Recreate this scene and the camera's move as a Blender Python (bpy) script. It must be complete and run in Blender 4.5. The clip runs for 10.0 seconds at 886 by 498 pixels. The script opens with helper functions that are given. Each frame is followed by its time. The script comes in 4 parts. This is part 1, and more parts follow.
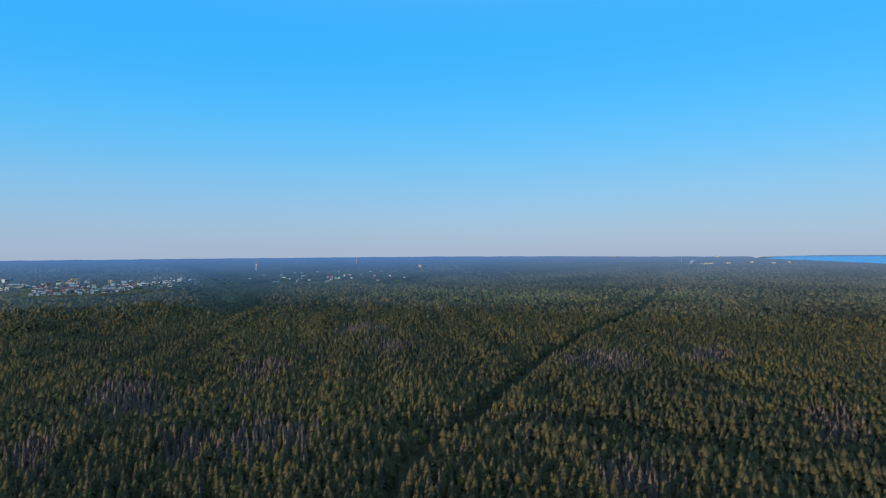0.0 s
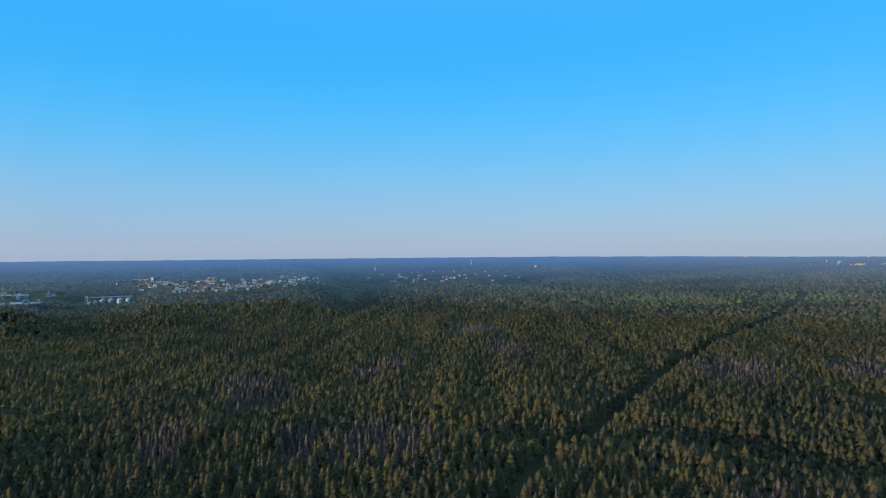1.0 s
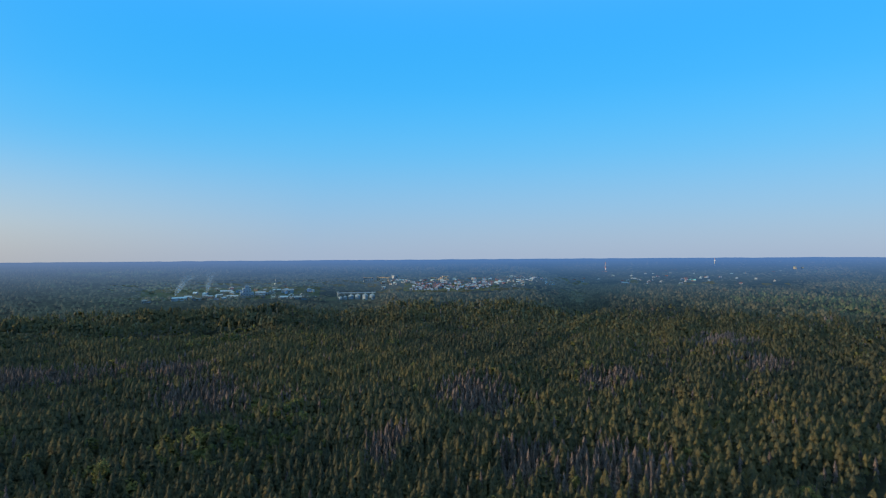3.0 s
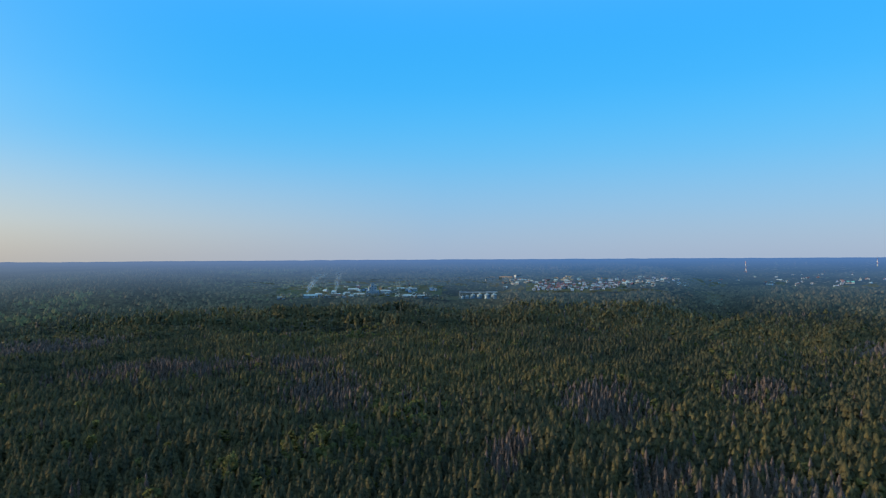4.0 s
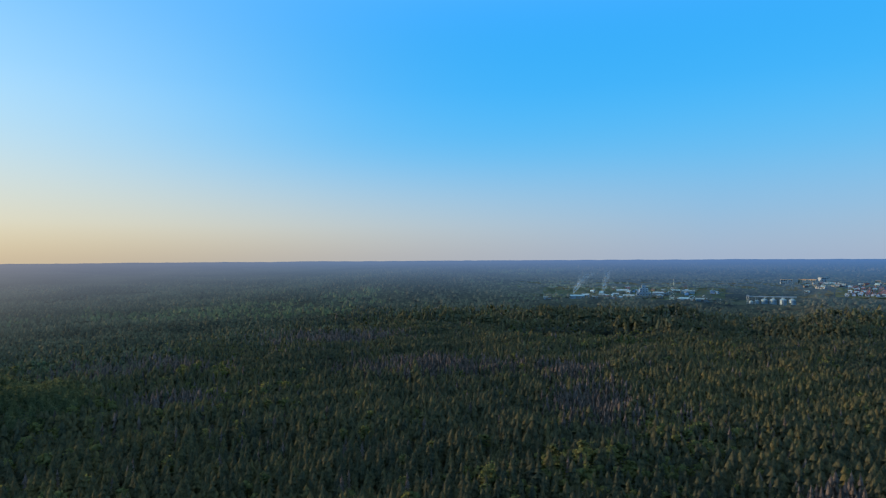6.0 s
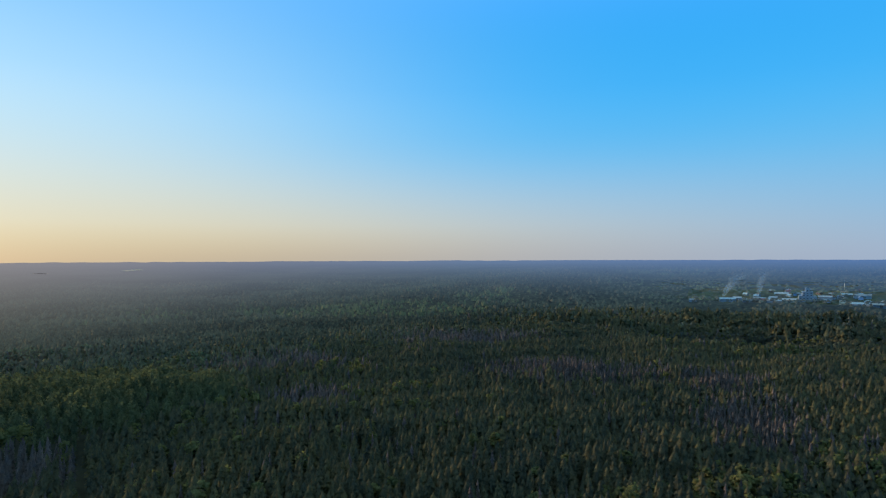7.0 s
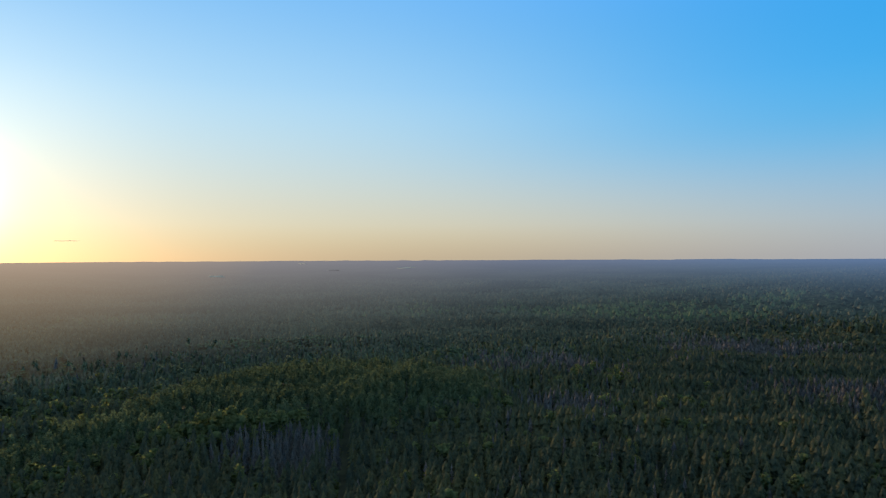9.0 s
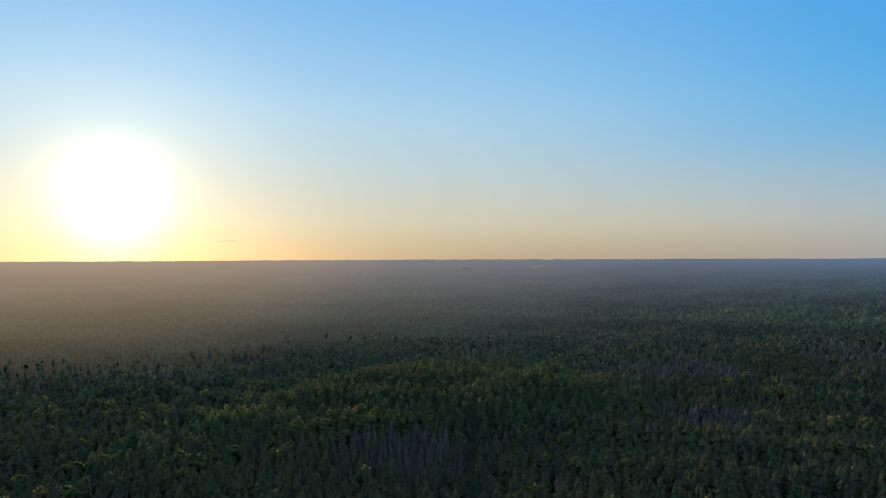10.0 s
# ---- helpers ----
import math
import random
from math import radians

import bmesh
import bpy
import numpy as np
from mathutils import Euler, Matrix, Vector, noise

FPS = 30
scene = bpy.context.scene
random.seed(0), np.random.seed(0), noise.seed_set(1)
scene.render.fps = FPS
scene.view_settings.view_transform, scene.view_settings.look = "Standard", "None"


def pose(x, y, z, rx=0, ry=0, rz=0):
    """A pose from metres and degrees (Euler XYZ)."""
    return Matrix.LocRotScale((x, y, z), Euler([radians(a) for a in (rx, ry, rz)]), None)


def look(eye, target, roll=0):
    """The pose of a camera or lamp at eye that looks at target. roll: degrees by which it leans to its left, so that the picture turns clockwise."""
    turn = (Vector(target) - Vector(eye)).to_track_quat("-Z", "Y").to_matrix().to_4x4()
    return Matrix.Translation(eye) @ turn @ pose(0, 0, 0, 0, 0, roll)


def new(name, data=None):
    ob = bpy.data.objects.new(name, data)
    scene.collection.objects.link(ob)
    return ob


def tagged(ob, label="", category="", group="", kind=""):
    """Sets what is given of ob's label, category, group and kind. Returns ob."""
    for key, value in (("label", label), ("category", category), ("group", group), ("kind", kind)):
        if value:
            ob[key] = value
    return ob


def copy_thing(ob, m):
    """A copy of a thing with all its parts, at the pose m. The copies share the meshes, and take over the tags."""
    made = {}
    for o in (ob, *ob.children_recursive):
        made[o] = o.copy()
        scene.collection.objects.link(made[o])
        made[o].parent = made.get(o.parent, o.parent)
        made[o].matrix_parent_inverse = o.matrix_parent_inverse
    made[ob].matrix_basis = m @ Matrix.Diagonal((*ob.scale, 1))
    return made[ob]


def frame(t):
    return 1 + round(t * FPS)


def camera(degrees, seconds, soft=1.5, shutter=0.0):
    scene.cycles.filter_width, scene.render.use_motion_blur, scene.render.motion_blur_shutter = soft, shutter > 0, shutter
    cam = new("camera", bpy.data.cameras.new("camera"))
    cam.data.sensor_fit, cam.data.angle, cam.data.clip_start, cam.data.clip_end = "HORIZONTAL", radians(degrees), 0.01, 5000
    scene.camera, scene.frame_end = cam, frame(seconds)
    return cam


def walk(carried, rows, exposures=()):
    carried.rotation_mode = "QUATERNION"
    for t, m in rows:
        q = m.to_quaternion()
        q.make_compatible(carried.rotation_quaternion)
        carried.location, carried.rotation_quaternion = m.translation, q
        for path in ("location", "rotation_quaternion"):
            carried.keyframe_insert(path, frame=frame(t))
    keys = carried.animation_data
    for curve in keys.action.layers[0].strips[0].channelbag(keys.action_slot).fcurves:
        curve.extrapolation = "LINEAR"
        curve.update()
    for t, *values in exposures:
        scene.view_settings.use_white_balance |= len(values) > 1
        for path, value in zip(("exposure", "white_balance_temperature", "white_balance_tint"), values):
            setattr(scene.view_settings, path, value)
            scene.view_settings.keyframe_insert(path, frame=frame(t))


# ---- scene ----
cam = camera(70.48, 10.0, soft=1.2)
# seconds, turn to the left, tilt up, lean, east, north, height over the level of 110 m
FLIGHT = [
    (0.0, 0.0, 0.44, -0.434, 0.0, 0.0, 0.0), (0.5, 5.066, 0.487, -0.464, 0.15, 7.32, -0.135),
    (1.0, 10.49, 0.528, -0.469, -0.225, 14.7, -0.15), (1.5, 15.444, 0.575, -0.466, -1.335, 21.915, -0.24),
    (2.0, 21.128, 0.629, -0.396, -3.03, 29.16, -0.36), (2.5, 26.097, 0.675, -0.401, -5.37, 36.3, -0.63),
    (4.0, 42.348, 0.699, -0.333, -16.77, 55.11, -0.87), (4.5, 48.177, 0.748, -0.354, -21.855, 60.63, -1.17),
    (5.0, 54.477, 0.768, -0.287, -27.51, 65.715, -1.365), (5.5, 60.381, 0.795, -0.348, -33.51, 70.425, -1.605),
    (7.0, 78.589, 0.825, -0.222, -54.615, 80.46, -1.98), (7.5, 84.271, 0.814, -0.232, -62.19, 81.825, -2.175),
    (8.0, 90.221, 0.814, -0.257, -69.9, 82.665, -2.325), (8.5, 95.768, 0.806, -0.321, -77.415, 82.68, -2.52),
    (9.0, 101.746, 0.792, -0.262, -84.69, 82.05, -2.64), (9.5, 107.418, 0.763, -0.305, -91.545, 80.94, -2.625),
    (10.0, 113.719, 0.732, -0.224, -98.445, 79.44, -2.43),
]


def flown(turn, tilt, lean, x, y, dz):
    return Matrix.Translation((x, y, 110 + dz)) @ pose(0, 0, 0, 90 + tilt, 0, turn) @ pose(0, 0, 0, 0, 0, lean)


walk(cam, [(t, flown(*row)) for t, *row in FLIGHT], exposures=((0.0, 0.0), (4.5, 0.0), (7.0, -0.06), (8.5, -0.12), (10.0, -0.35)))

# ---- sky and sun ----
SUN_AZ, SUN_EL = radians(141.36), radians(6.3)       # turned to the left of north, above the horizon
SUN_WAY = Vector((-math.sin(SUN_AZ) * math.cos(SUN_EL), math.cos(SUN_AZ) * math.cos(SUN_EL), math.sin(SUN_EL)))
# stops at 45 and 70 degrees, above the view, brightened to fill tree shade
SKY_AWAY = [(0, (0.34, 0.42, 0.57)), (4, (0.27, 0.465, 0.69)), (9, (0.105, 0.48, 0.85)), (15, (0.03, 0.43, 0.94)), (26, (0.012, 0.345, 0.89)), (45, (0.5, 1.0, 2.85)), (70, (0.76, 1.28, 3.55))]
SKY_NEAR = [(0, (0.46, 0.385, 0.28)), (3, (0.73, 0.62, 0.42)), (9, (0.57, 0.735, 0.78)), (15, (0.45, 0.755, 0.985)), (26, (0.08, 0.43, 0.935)), (45, (0.5, 0.8, 1.3)), (70, (0.75, 1.0, 1.4))]
SKY_PART = 0.03
world = bpy.data.worlds.new("evening_sky")
scene.world = world
world.use_nodes = True
wn, wl = world.node_tree.nodes, world.node_tree.links
wn.clear()
sky = wn.new("ShaderNodeTexSky")
sky.sky_type, sky.sun_disc = "NISHITA", False
sky.sun_elevation, sky.sun_rotation = SUN_EL, -SUN_AZ
sky.altitude, sky.air_density, sky.dust_density, sky.ozone_density = 80, 1.0, 0.6, 3.0


def sky_ramp(stops):
    """A colour for each height above the horizon, by the sine of its angle."""
    r = wn.new("ShaderNodeValToRGB")
    e = r.color_ramp.elements
    while len(e) < len(stops):
        e.new(0.5)
    r.color_ramp.interpolation = "B_SPLINE"
    for el, (deg, c) in zip(e, stops):
        el.position, el.color = max(0.0, math.sin(radians(deg))), (*c, 1)
    wl.new(axes.outputs["Z"], r.inputs[0])
    return r


def wmath(op, a, b, clamp=False):
    m = wn.new("ShaderNodeMath")
    m.operation, m.use_clamp = op, clamp
    for k, v in enumerate((a, b)):
        if hasattr(v, "default_value"):
            wl.new(v, m.inputs[k])
        else:
            m.inputs[k].default_value = v
    return m.outputs[0]


def wmix(kind, fac, a, b):
    m = wn.new("ShaderNodeMixRGB")
    m.blend_type = kind
    for k, v in enumerate((fac, a, b)):
        if hasattr(v, "default_value"):
            wl.new(v, m.inputs[k])
        else:
            m.inputs[k].default_value = v
    return m.outputs[0]


coord = wn.new("ShaderNodeTexCoord")
axes = wn.new("ShaderNodeSeparateXYZ")
wl.new(coord.outputs["Generated"], axes.inputs[0])
toward = wn.new("ShaderNodeVectorMath")
toward.operation = "DOT_PRODUCT"
toward.inputs[1].default_value = SUN_WAY
wl.new(coord.outputs["Generated"], toward.inputs[0])
# clear evening air: deep azure away from the sun, pale and warm towards it; the overhead stops are an added fill
away = sky_ramp(SKY_AWAY)
near = sky_ramp(SKY_NEAR)
side = wn.new("ShaderNodeMapRange")
side.interpolation_type = "SMOOTHSTEP"
side.inputs["From Min"].default_value, side.inputs["From Max"].default_value = math.cos(radians(100)), 1.0
wl.new(toward.outputs["Value"], side.inputs["Value"])
# low over the horizon the warmth reaches farther round
low = wn.new("ShaderNodeMapRange")
low.interpolation_type = "SMOOTHSTEP"
low.inputs["From Min"].default_value, low.inputs["From Max"].default_value = math.sin(radians(11.5)), 0.0
wl.new(axes.outputs["Z"], low.inputs["Value"])
wide = wn.new("ShaderNodeMapRange")
wide.inputs["From Min"].default_value, wide.inputs["From Max"].default_value = math.cos(radians(98)), math.cos(radians(6))
wl.new(toward.outputs["Value"], wide.inputs["Value"])
rest = wmath("SUBTRACT", 1.0, wmath("MULTIPLY", low.outputs[0], wide.outputs[0]))
warm = wmath("SUBTRACT", 1.0, wmath("MULTIPLY", rest, wmath("SUBTRACT", 1.0, wmath("POWER", side.outputs[0], 3.0))))
air = wmix("MIX", warm, away.outputs[0], near.outputs[0])
air = wmix("ADD", SKY_PART, air, sky.outputs[0])
# the dazzle of the air close round the sun
low_way = Vector((SUN_WAY.x, SUN_WAY.y, math.sin(radians(4.6)))).normalized()
close = wn.new("ShaderNodeVectorMath")
close.operation = "DOT_PRODUCT"
close.inputs[1].default_value = low_way
wl.new(coord.outputs["Generated"], close.inputs[0])
facing = wmath("MAXIMUM", close.outputs["Value"], 0.0)
air = wmix("ADD", 1.0, air, wmix("MULTIPLY", 1.0, (1.6, 1.45, 1.1, 1), wmath("POWER", facing, 520.0)))
air = wmix("ADD", 1.0, air, wmix("MULTIPLY", 1.0, (0.2, 0.17, 0.1, 1), wmath("POWER", facing, 55.0)))
back = wn.new("ShaderNodeBackground")
back.inputs["Strength"].default_value = 1.0
out = wn.new("ShaderNodeOutputWorld")
wl.new(air, back.inputs["Color"])
wl.new(back.outputs[0], out.inputs["Surface"])

lamp = bpy.data.lights.new("sun", "SUN")
lamp.energy, lamp.angle, lamp.color = 6.3, radians(0.6), (1.0, 0.71, 0.365)
sun = new("sun", lamp)
sun.matrix_world = look(SUN_WAY * 1000, (0, 0, 0))


# ---- materials ----
def shader(name):
    m = bpy.data.materials.new(name)
    m.use_nodes = True
    n, l = m.node_tree.nodes, m.node_tree.links
    return m, n, l, n["Principled BSDF"]


def ramp(n, stops):
    r = n.new("ShaderNodeValToRGB")
    e = r.color_ramp.elements
    while len(e) < len(stops):
        e.new(0.5)
    for el, (p, c) in zip(e, stops):
        el.position, el.color = p, (*c, 1)
    return r


def foliage(name, dark, mid, light, through_light=0.25, rough=0.7, tint=(1.5, 1.45, 0.9)):
    """Needles or leaves: a tone for each tree, mottled at the size of a branch."""
    m, n, l, b = shader(name)
    tone = n.new("ShaderNodeAttribute")
    tone.attribute_name = "tone"
    where = n.new("ShaderNodeNewGeometry")
    grain = n.new("ShaderNodeTexNoise")
    grain.inputs["Scale"].default_value, grain.inputs["Detail"].default_value = 1.3, 5
    l.new(where.outputs["Position"], grain.inputs["Vector"])
    mixed = n.new("ShaderNodeMath")
    mixed.operation = "MULTIPLY_ADD"
    mixed.inputs[1].default_value = 1.0
    l.new(grain.outputs["Fac"], mixed.inputs[0])
    half = n.new("ShaderNodeMath")
    half.operation = "MULTIPLY_ADD"
    half.inputs[1].default_value, half.inputs[2].default_value = 0.75, -0.365
    l.new(tone.outputs["Fac"], half.inputs[0])
    l.new(half.outputs[0], mixed.inputs[2])
    r = ramp(n, [(0.12, dark), (0.5, mid), (0.92, light)])
    l.new(mixed.outputs[0], r.inputs[0])
    l.new(r.outputs[0], b.inputs["Base Color"])
    b.inputs["Roughness"].default_value = rough
    b.inputs["Specular IOR Level"].default_value = 0.0
    twigs = n.new("ShaderNodeTexNoise")
    twigs.inputs["Scale"].default_value, twigs.inputs["Detail"].default_value = 1.9, 3
    l.new(where.outputs["Position"], twigs.inputs["Vector"])
    relief = n.new("ShaderNodeBump")
    relief.inputs["Strength"].default_value, relief.inputs["Distance"].default_value = 0.75, 0.8
    l.new(twigs.outputs["Fac"], relief.inputs["Height"])
    l.new(relief.outputs[0], b.inputs["Normal"])
    if through_light:
        tr = n.new("ShaderNodeBsdfTranslucent")
        l.new(relief.outputs[0], tr.inputs["Normal"])
        glow = n.new("ShaderNodeMixRGB")
        glow.blend_type, glow.inputs[0].default_value = "MULTIPLY", 1.0
        glow.inputs[2].default_value = (*tint, 1)
        l.new(r.outputs[0], glow.inputs[1])
        l.new(glow.outputs[0], tr.inputs["Color"])
        mix = n.new("ShaderNodeMixShader")
        mix.inputs[0].default_value = through_light
        l.new(b.outputs[0], mix.inputs[1])
        l.new(tr.outputs[0], mix.inputs[2])
        l.new(mix.outputs[0], n["Material Output"].inputs["Surface"])
    return m


def plain(name, a, b_col, scale=1.0, rough=0.8, metal=0.0, bump=0.0, vary=0.0):
    """A surface of two mottled tones."""
    m, n, l, b = shader(name)
    where = n.new("ShaderNodeTexCoord")
    grain = n.new("ShaderNodeTexNoise")
    grain.inputs["Scale"].default_value, grain.inputs["Detail"].default_value = scale, 6
    l.new(where.outputs["Object"], grain.inputs["Vector"])
    r = ramp(n, [(0.32, a), (0.68, b_col)])
    l.new(grain.outputs["Fac"], r.inputs[0])
    col = r.outputs[0]
    if vary:
        info = n.new("ShaderNodeObjectInfo")
        hs = n.new("ShaderNodeHueSaturation")
        rng = n.new("ShaderNodeMapRange")
        rng.inputs["To Min"].default_value, rng.inputs["To Max"].default_value = 1 - vary, 1 + vary
        l.new(info.outputs["Random"], rng.inputs["Value"])
        l.new(rng.outputs[0], hs.inputs["Value"])
        l.new(col, hs.inputs["Color"])
        col = hs.outputs[0]
    l.new(col, b.inputs["Base Color"])
    b.inputs["Roughness"].default_value, b.inputs["Metallic"].default_value = rough, metal
    if bump:
        bp = n.new("ShaderNodeBump")
        bp.inputs["Strength"].default_value = bump
        l.new(grain.outputs["Fac"], bp.inputs["Height"])
        l.new(bp.outputs[0], b.inputs["Normal"])
    return m


SPRUCE = foliage("spruce_needles", (0.043, 0.048, 0.042), (0.073, 0.072, 0.051), (0.12, 0.102, 0.053), 0.32)
DEAD = foliage("dead_spruce_twigs", (0.064, 0.054, 0.059), (0.11, 0.091, 0.097), (0.16, 0.13, 0.135), 0.2, 0.9)
LEAF = foliage("birch_leaves", (0.066, 0.074, 0.04), (0.108, 0.114, 0.056), (0.15, 0.15, 0.074), 0.46)
# far trees' leaves: haze is put into this greyer, lighter base colour
HAZE_GREYED = foliage("haze_greyed_leaves", (0.06, 0.07, 0.056), (0.105, 0.115, 0.089), (0.148, 0.153, 0.106), 0.45)
PINE = foliage("pine_needles", (0.042, 0.051, 0.035), (0.08, 0.09, 0.056), (0.13, 0.137, 0.08), 0.4, tint=(1.2, 1.27, 0.9))
BARK = plain("bark", (0.07, 0.055, 0.045), (0.16, 0.125, 0.1), 2.0, 0.95)
BIRCH_BARK = plain("birch_bark", (0.2, 0.19, 0.17), (0.5, 0.48, 0.44), 2.5, 0.9)
SOIL = plain("forest_floor", (0.02, 0.024, 0.018), (0.045, 0.048, 0.033), 0.12, 0.95)


# ---- the lie of the land ----
def smooth(a, b, v):
    k = np.clip((v - a) / (b - a), 0, 1)
    return k * k * (3 - 2 * k)


def bearing(x, y):
    """Degrees to the left of north, -180 to 180."""
    return np.degrees(np.arctan2(-x, y))


def waves(x, y, size, seed):
    """Soft uneven ground, about -1 to 1."""
    rng = np.random.RandomState(seed)
    v = np.zeros_like(x, dtype=float)
    for k in range(7):
        a, p = rng.uniform(0, 2 * math.pi, 2)
        s = size * rng.uniform(0.5, 1.6)
        v += np.sin((x * math.cos(a) + y * math.sin(a)) * 2 * math.pi / s + p)
    return v / 4.0


def shore(a):
    """How far off the lake begins, by the bearing."""
    return 36 / np.tan(np.radians(np.clip(0.54 + 0.0517 * (-26.6 - a), 0.425, 1.1)))


def far_rise(r, start, end, fold):
    """Land lifted with distance so that, seen from the flight, it stands close under the horizon."""
    true = np.where(r > start, start * np.exp(fold * (r - start) / (end - start)), r)
    return np.where(r > start, 85.5 - 85.5 * r / np.maximum(true, 1.0), 0.0)


def height(x, y):
    """The ground's height in metres."""
    x, y = np.asarray(x, float), np.asarray(y, float)
    r, a = np.hypot(x, y), bearing(x, y)
    side = 1 - smooth(60, 90, a)
    estate, village = side * smooth(17, 23, a), (1 - smooth(15, 25, a)) * smooth(-8, 2, a)
    z = far_rise(r, 1500, 4855, 2.43) + 5 * waves(x, y, 780, 5) * smooth(520, 1600, r) * (1 - 0.75 * smooth(1700, 2500, r))
    # long low ridges of the far country beyond the town
    z = z + 13 * waves(x, y, 760, 78) * smooth(55, 75, a) * smooth(1200, 2000, r) * (1 - smooth(3200, 4400, r))
    # the town's rise, shaped by bearing to fit the view: the works lower than the estate, the silos in a dip between
    works, dip = smooth(40.5, 43, a), smooth(34.5, 36.2, a)
    steps = [980, 1090, 1150, 1200, 1265, 1400]
    rise = np.interp(r, steps, [22, 30, 36, 49, 56, 58])
    rise = rise + (np.interp(r, steps, [9, 14, 33, 38, 47, 57]) - rise) * dip
    rise = rise + (np.interp(r, steps, [13, 20, 37, 44, 49, 57]) - rise) * works
    z = z + (np.maximum(rise, z) - z) * estate * smooth(800, 980, r)
    z = z + (np.maximum(np.interp(r, [800, 1250, 1660, 1825, 2600], [0, 13, 15, 30, 62]), z) - z) * village
    lake = (1 - smooth(-27, 0, a)) * smooth(-100, -80, a)
    z = z * (1 - lake) + np.minimum(49.5, far_rise(r, 900, 2094, 1.705)) * lake
    bed = (a < -26.5) & (a > -75)
    z = np.where(bed, z + (72.5 - z) * smooth(0, 30, r - shore(a)), z)
    # the pine knoll
    u, v = knoll_axes(x, y)
    z = z + 11 * np.exp(-((u / 104) ** 2 + (v / 76) ** 2) ** 2)
    return z + 1.0 * waves(x, y, 130, 8)


def knoll_axes(x, y):
    return (x + 462) * -0.48 + (y + 70) * 0.877, (x + 462) * 0.877 + (y + 70) * 0.48


def hazy_from(a):
    """How far off the woods give way to trees with painted haze, by the bearing; nearest towards the sun, where it also
    stands in for glare.
    """
    d = 900 + 60 * smooth(-27, -8, a) - 300 * smooth(66, 90, a) - 140 * smooth(112, 126, a) + 25 * np.sin(np.radians(a) * 9)
    return np.where((a > 165) | (a < -60), 900, d)


def settled(x, y):
    """Where trees are kept low so that houses show from the flight, 0 to 1."""
    r, a = np.hypot(x, y), bearing(x, y)
    estate = smooth(16, 19, a) * (1 - smooth(57, 64, a)) * smooth(1135, 1165, r) * (1 - smooth(1620, 1680, r))
    return np.maximum(estate, smooth(-2, 3, a) * (1 - smooth(22, 28, a)) * smooth(1750, 1850, r) * (1 - smooth(2540, 2640, r)))


def polar(az, r):
    return -math.sin(radians(az)) * r, math.cos(radians(az)) * r


def stand_on(x, y):
    return float(height(np.array([x]), np.array([y]))[0])


def mesh_of(name, verts, tris, mats, index=None, tone=None):
    """A mesh from arrays of corners and triangles."""
    me = bpy.data.meshes.new(name)
    nv, nf = len(verts), len(tris)
    me.vertices.add(nv)
    me.vertices.foreach_set("co", np.ascontiguousarray(verts, dtype=np.float32).ravel())
    me.loops.add(nf * 3)
    me.loops.foreach_set("vertex_index", np.ascontiguousarray(tris, dtype=np.int32).ravel())
    me.polygons.add(nf)
    me.polygons.foreach_set("loop_start", np.arange(nf, dtype=np.int32) * 3)
    for m in mats:
        me.materials.append(m)
    if index is not None:
        me.polygons.foreach_set("material_index", np.ascontiguousarray(index, dtype=np.int32))
    if tone is not None:
        at = me.attributes.new("tone", "FLOAT", "POINT")
        at.data.foreach_set("value", np.ascontiguousarray(tone, dtype=np.float32))
    me.update(calc_edges=True)
    return me


def ring_sheet(radii, steps, f):
    """Corners and triangles of a round sheet whose height is f(x, y)."""
    a = np.linspace(0, 2 * math.pi, steps, endpoint=False)
    R, A = np.meshgrid(np.array(radii, float), a, indexing="ij")
    x, y = -np.sin(A) * R, np.cos(A) * R
    v = np.stack([x, y, f(x, y)], -1).reshape(-1, 3)
    i, j = np.meshgrid(np.arange(len(radii) - 1), np.arange(steps), indexing="ij")
    p, q = (i * steps + j).ravel(), (i * steps + (j + 1) % steps).ravel()
    t = np.concatenate([np.stack([p, q, q + steps], 1), np.stack([p, q + steps, p + steps], 1)])
    return v, t[:, [0, 2, 1]]


radii = np.concatenate([[0.01], np.arange(25, 1000, 25), np.arange(1000, 2600, 50), np.geomspace(2600, 4860, 18)])
gv, gt = ring_sheet(radii, 240, height)
ground = tagged(new("ground", mesh_of("ground", gv, gt, [SOIL])), "dark green-brown forest floor rolling to the horizon", "ground", kind="structure")


# ---- trees ----


def spike(z0, z1, r, n, m, top=0.0):
    v, f = [], []
    for i in range(n):
        a = i * 6.2832 / n
        v.append((math.cos(a) * r, math.sin(a) * r, z0))
    if top:
        for i in range(n):
            a = i * 6.2832 / n
            v.append((math.cos(a) * r * top, math.sin(a) * r * top, z1))
        for i in range(n):
            j = (i + 1) % n
            f += [(i, j, n + j), (i, n + j, n + i)]
    else:
        v.append((0, 0, z1))
        f += [(i, (i + 1) % n, n) for i in range(n)]
    return v, f, [m] * len(f)


def joined(parts):
    v, f, m = [], [], []
    for a, b, c in parts:
        k = len(v)
        v += a
        f += [tuple(i + k for i in t) for t in b]
        m += c
    return np.array(v, float), np.array(f, int), np.array(m, int)


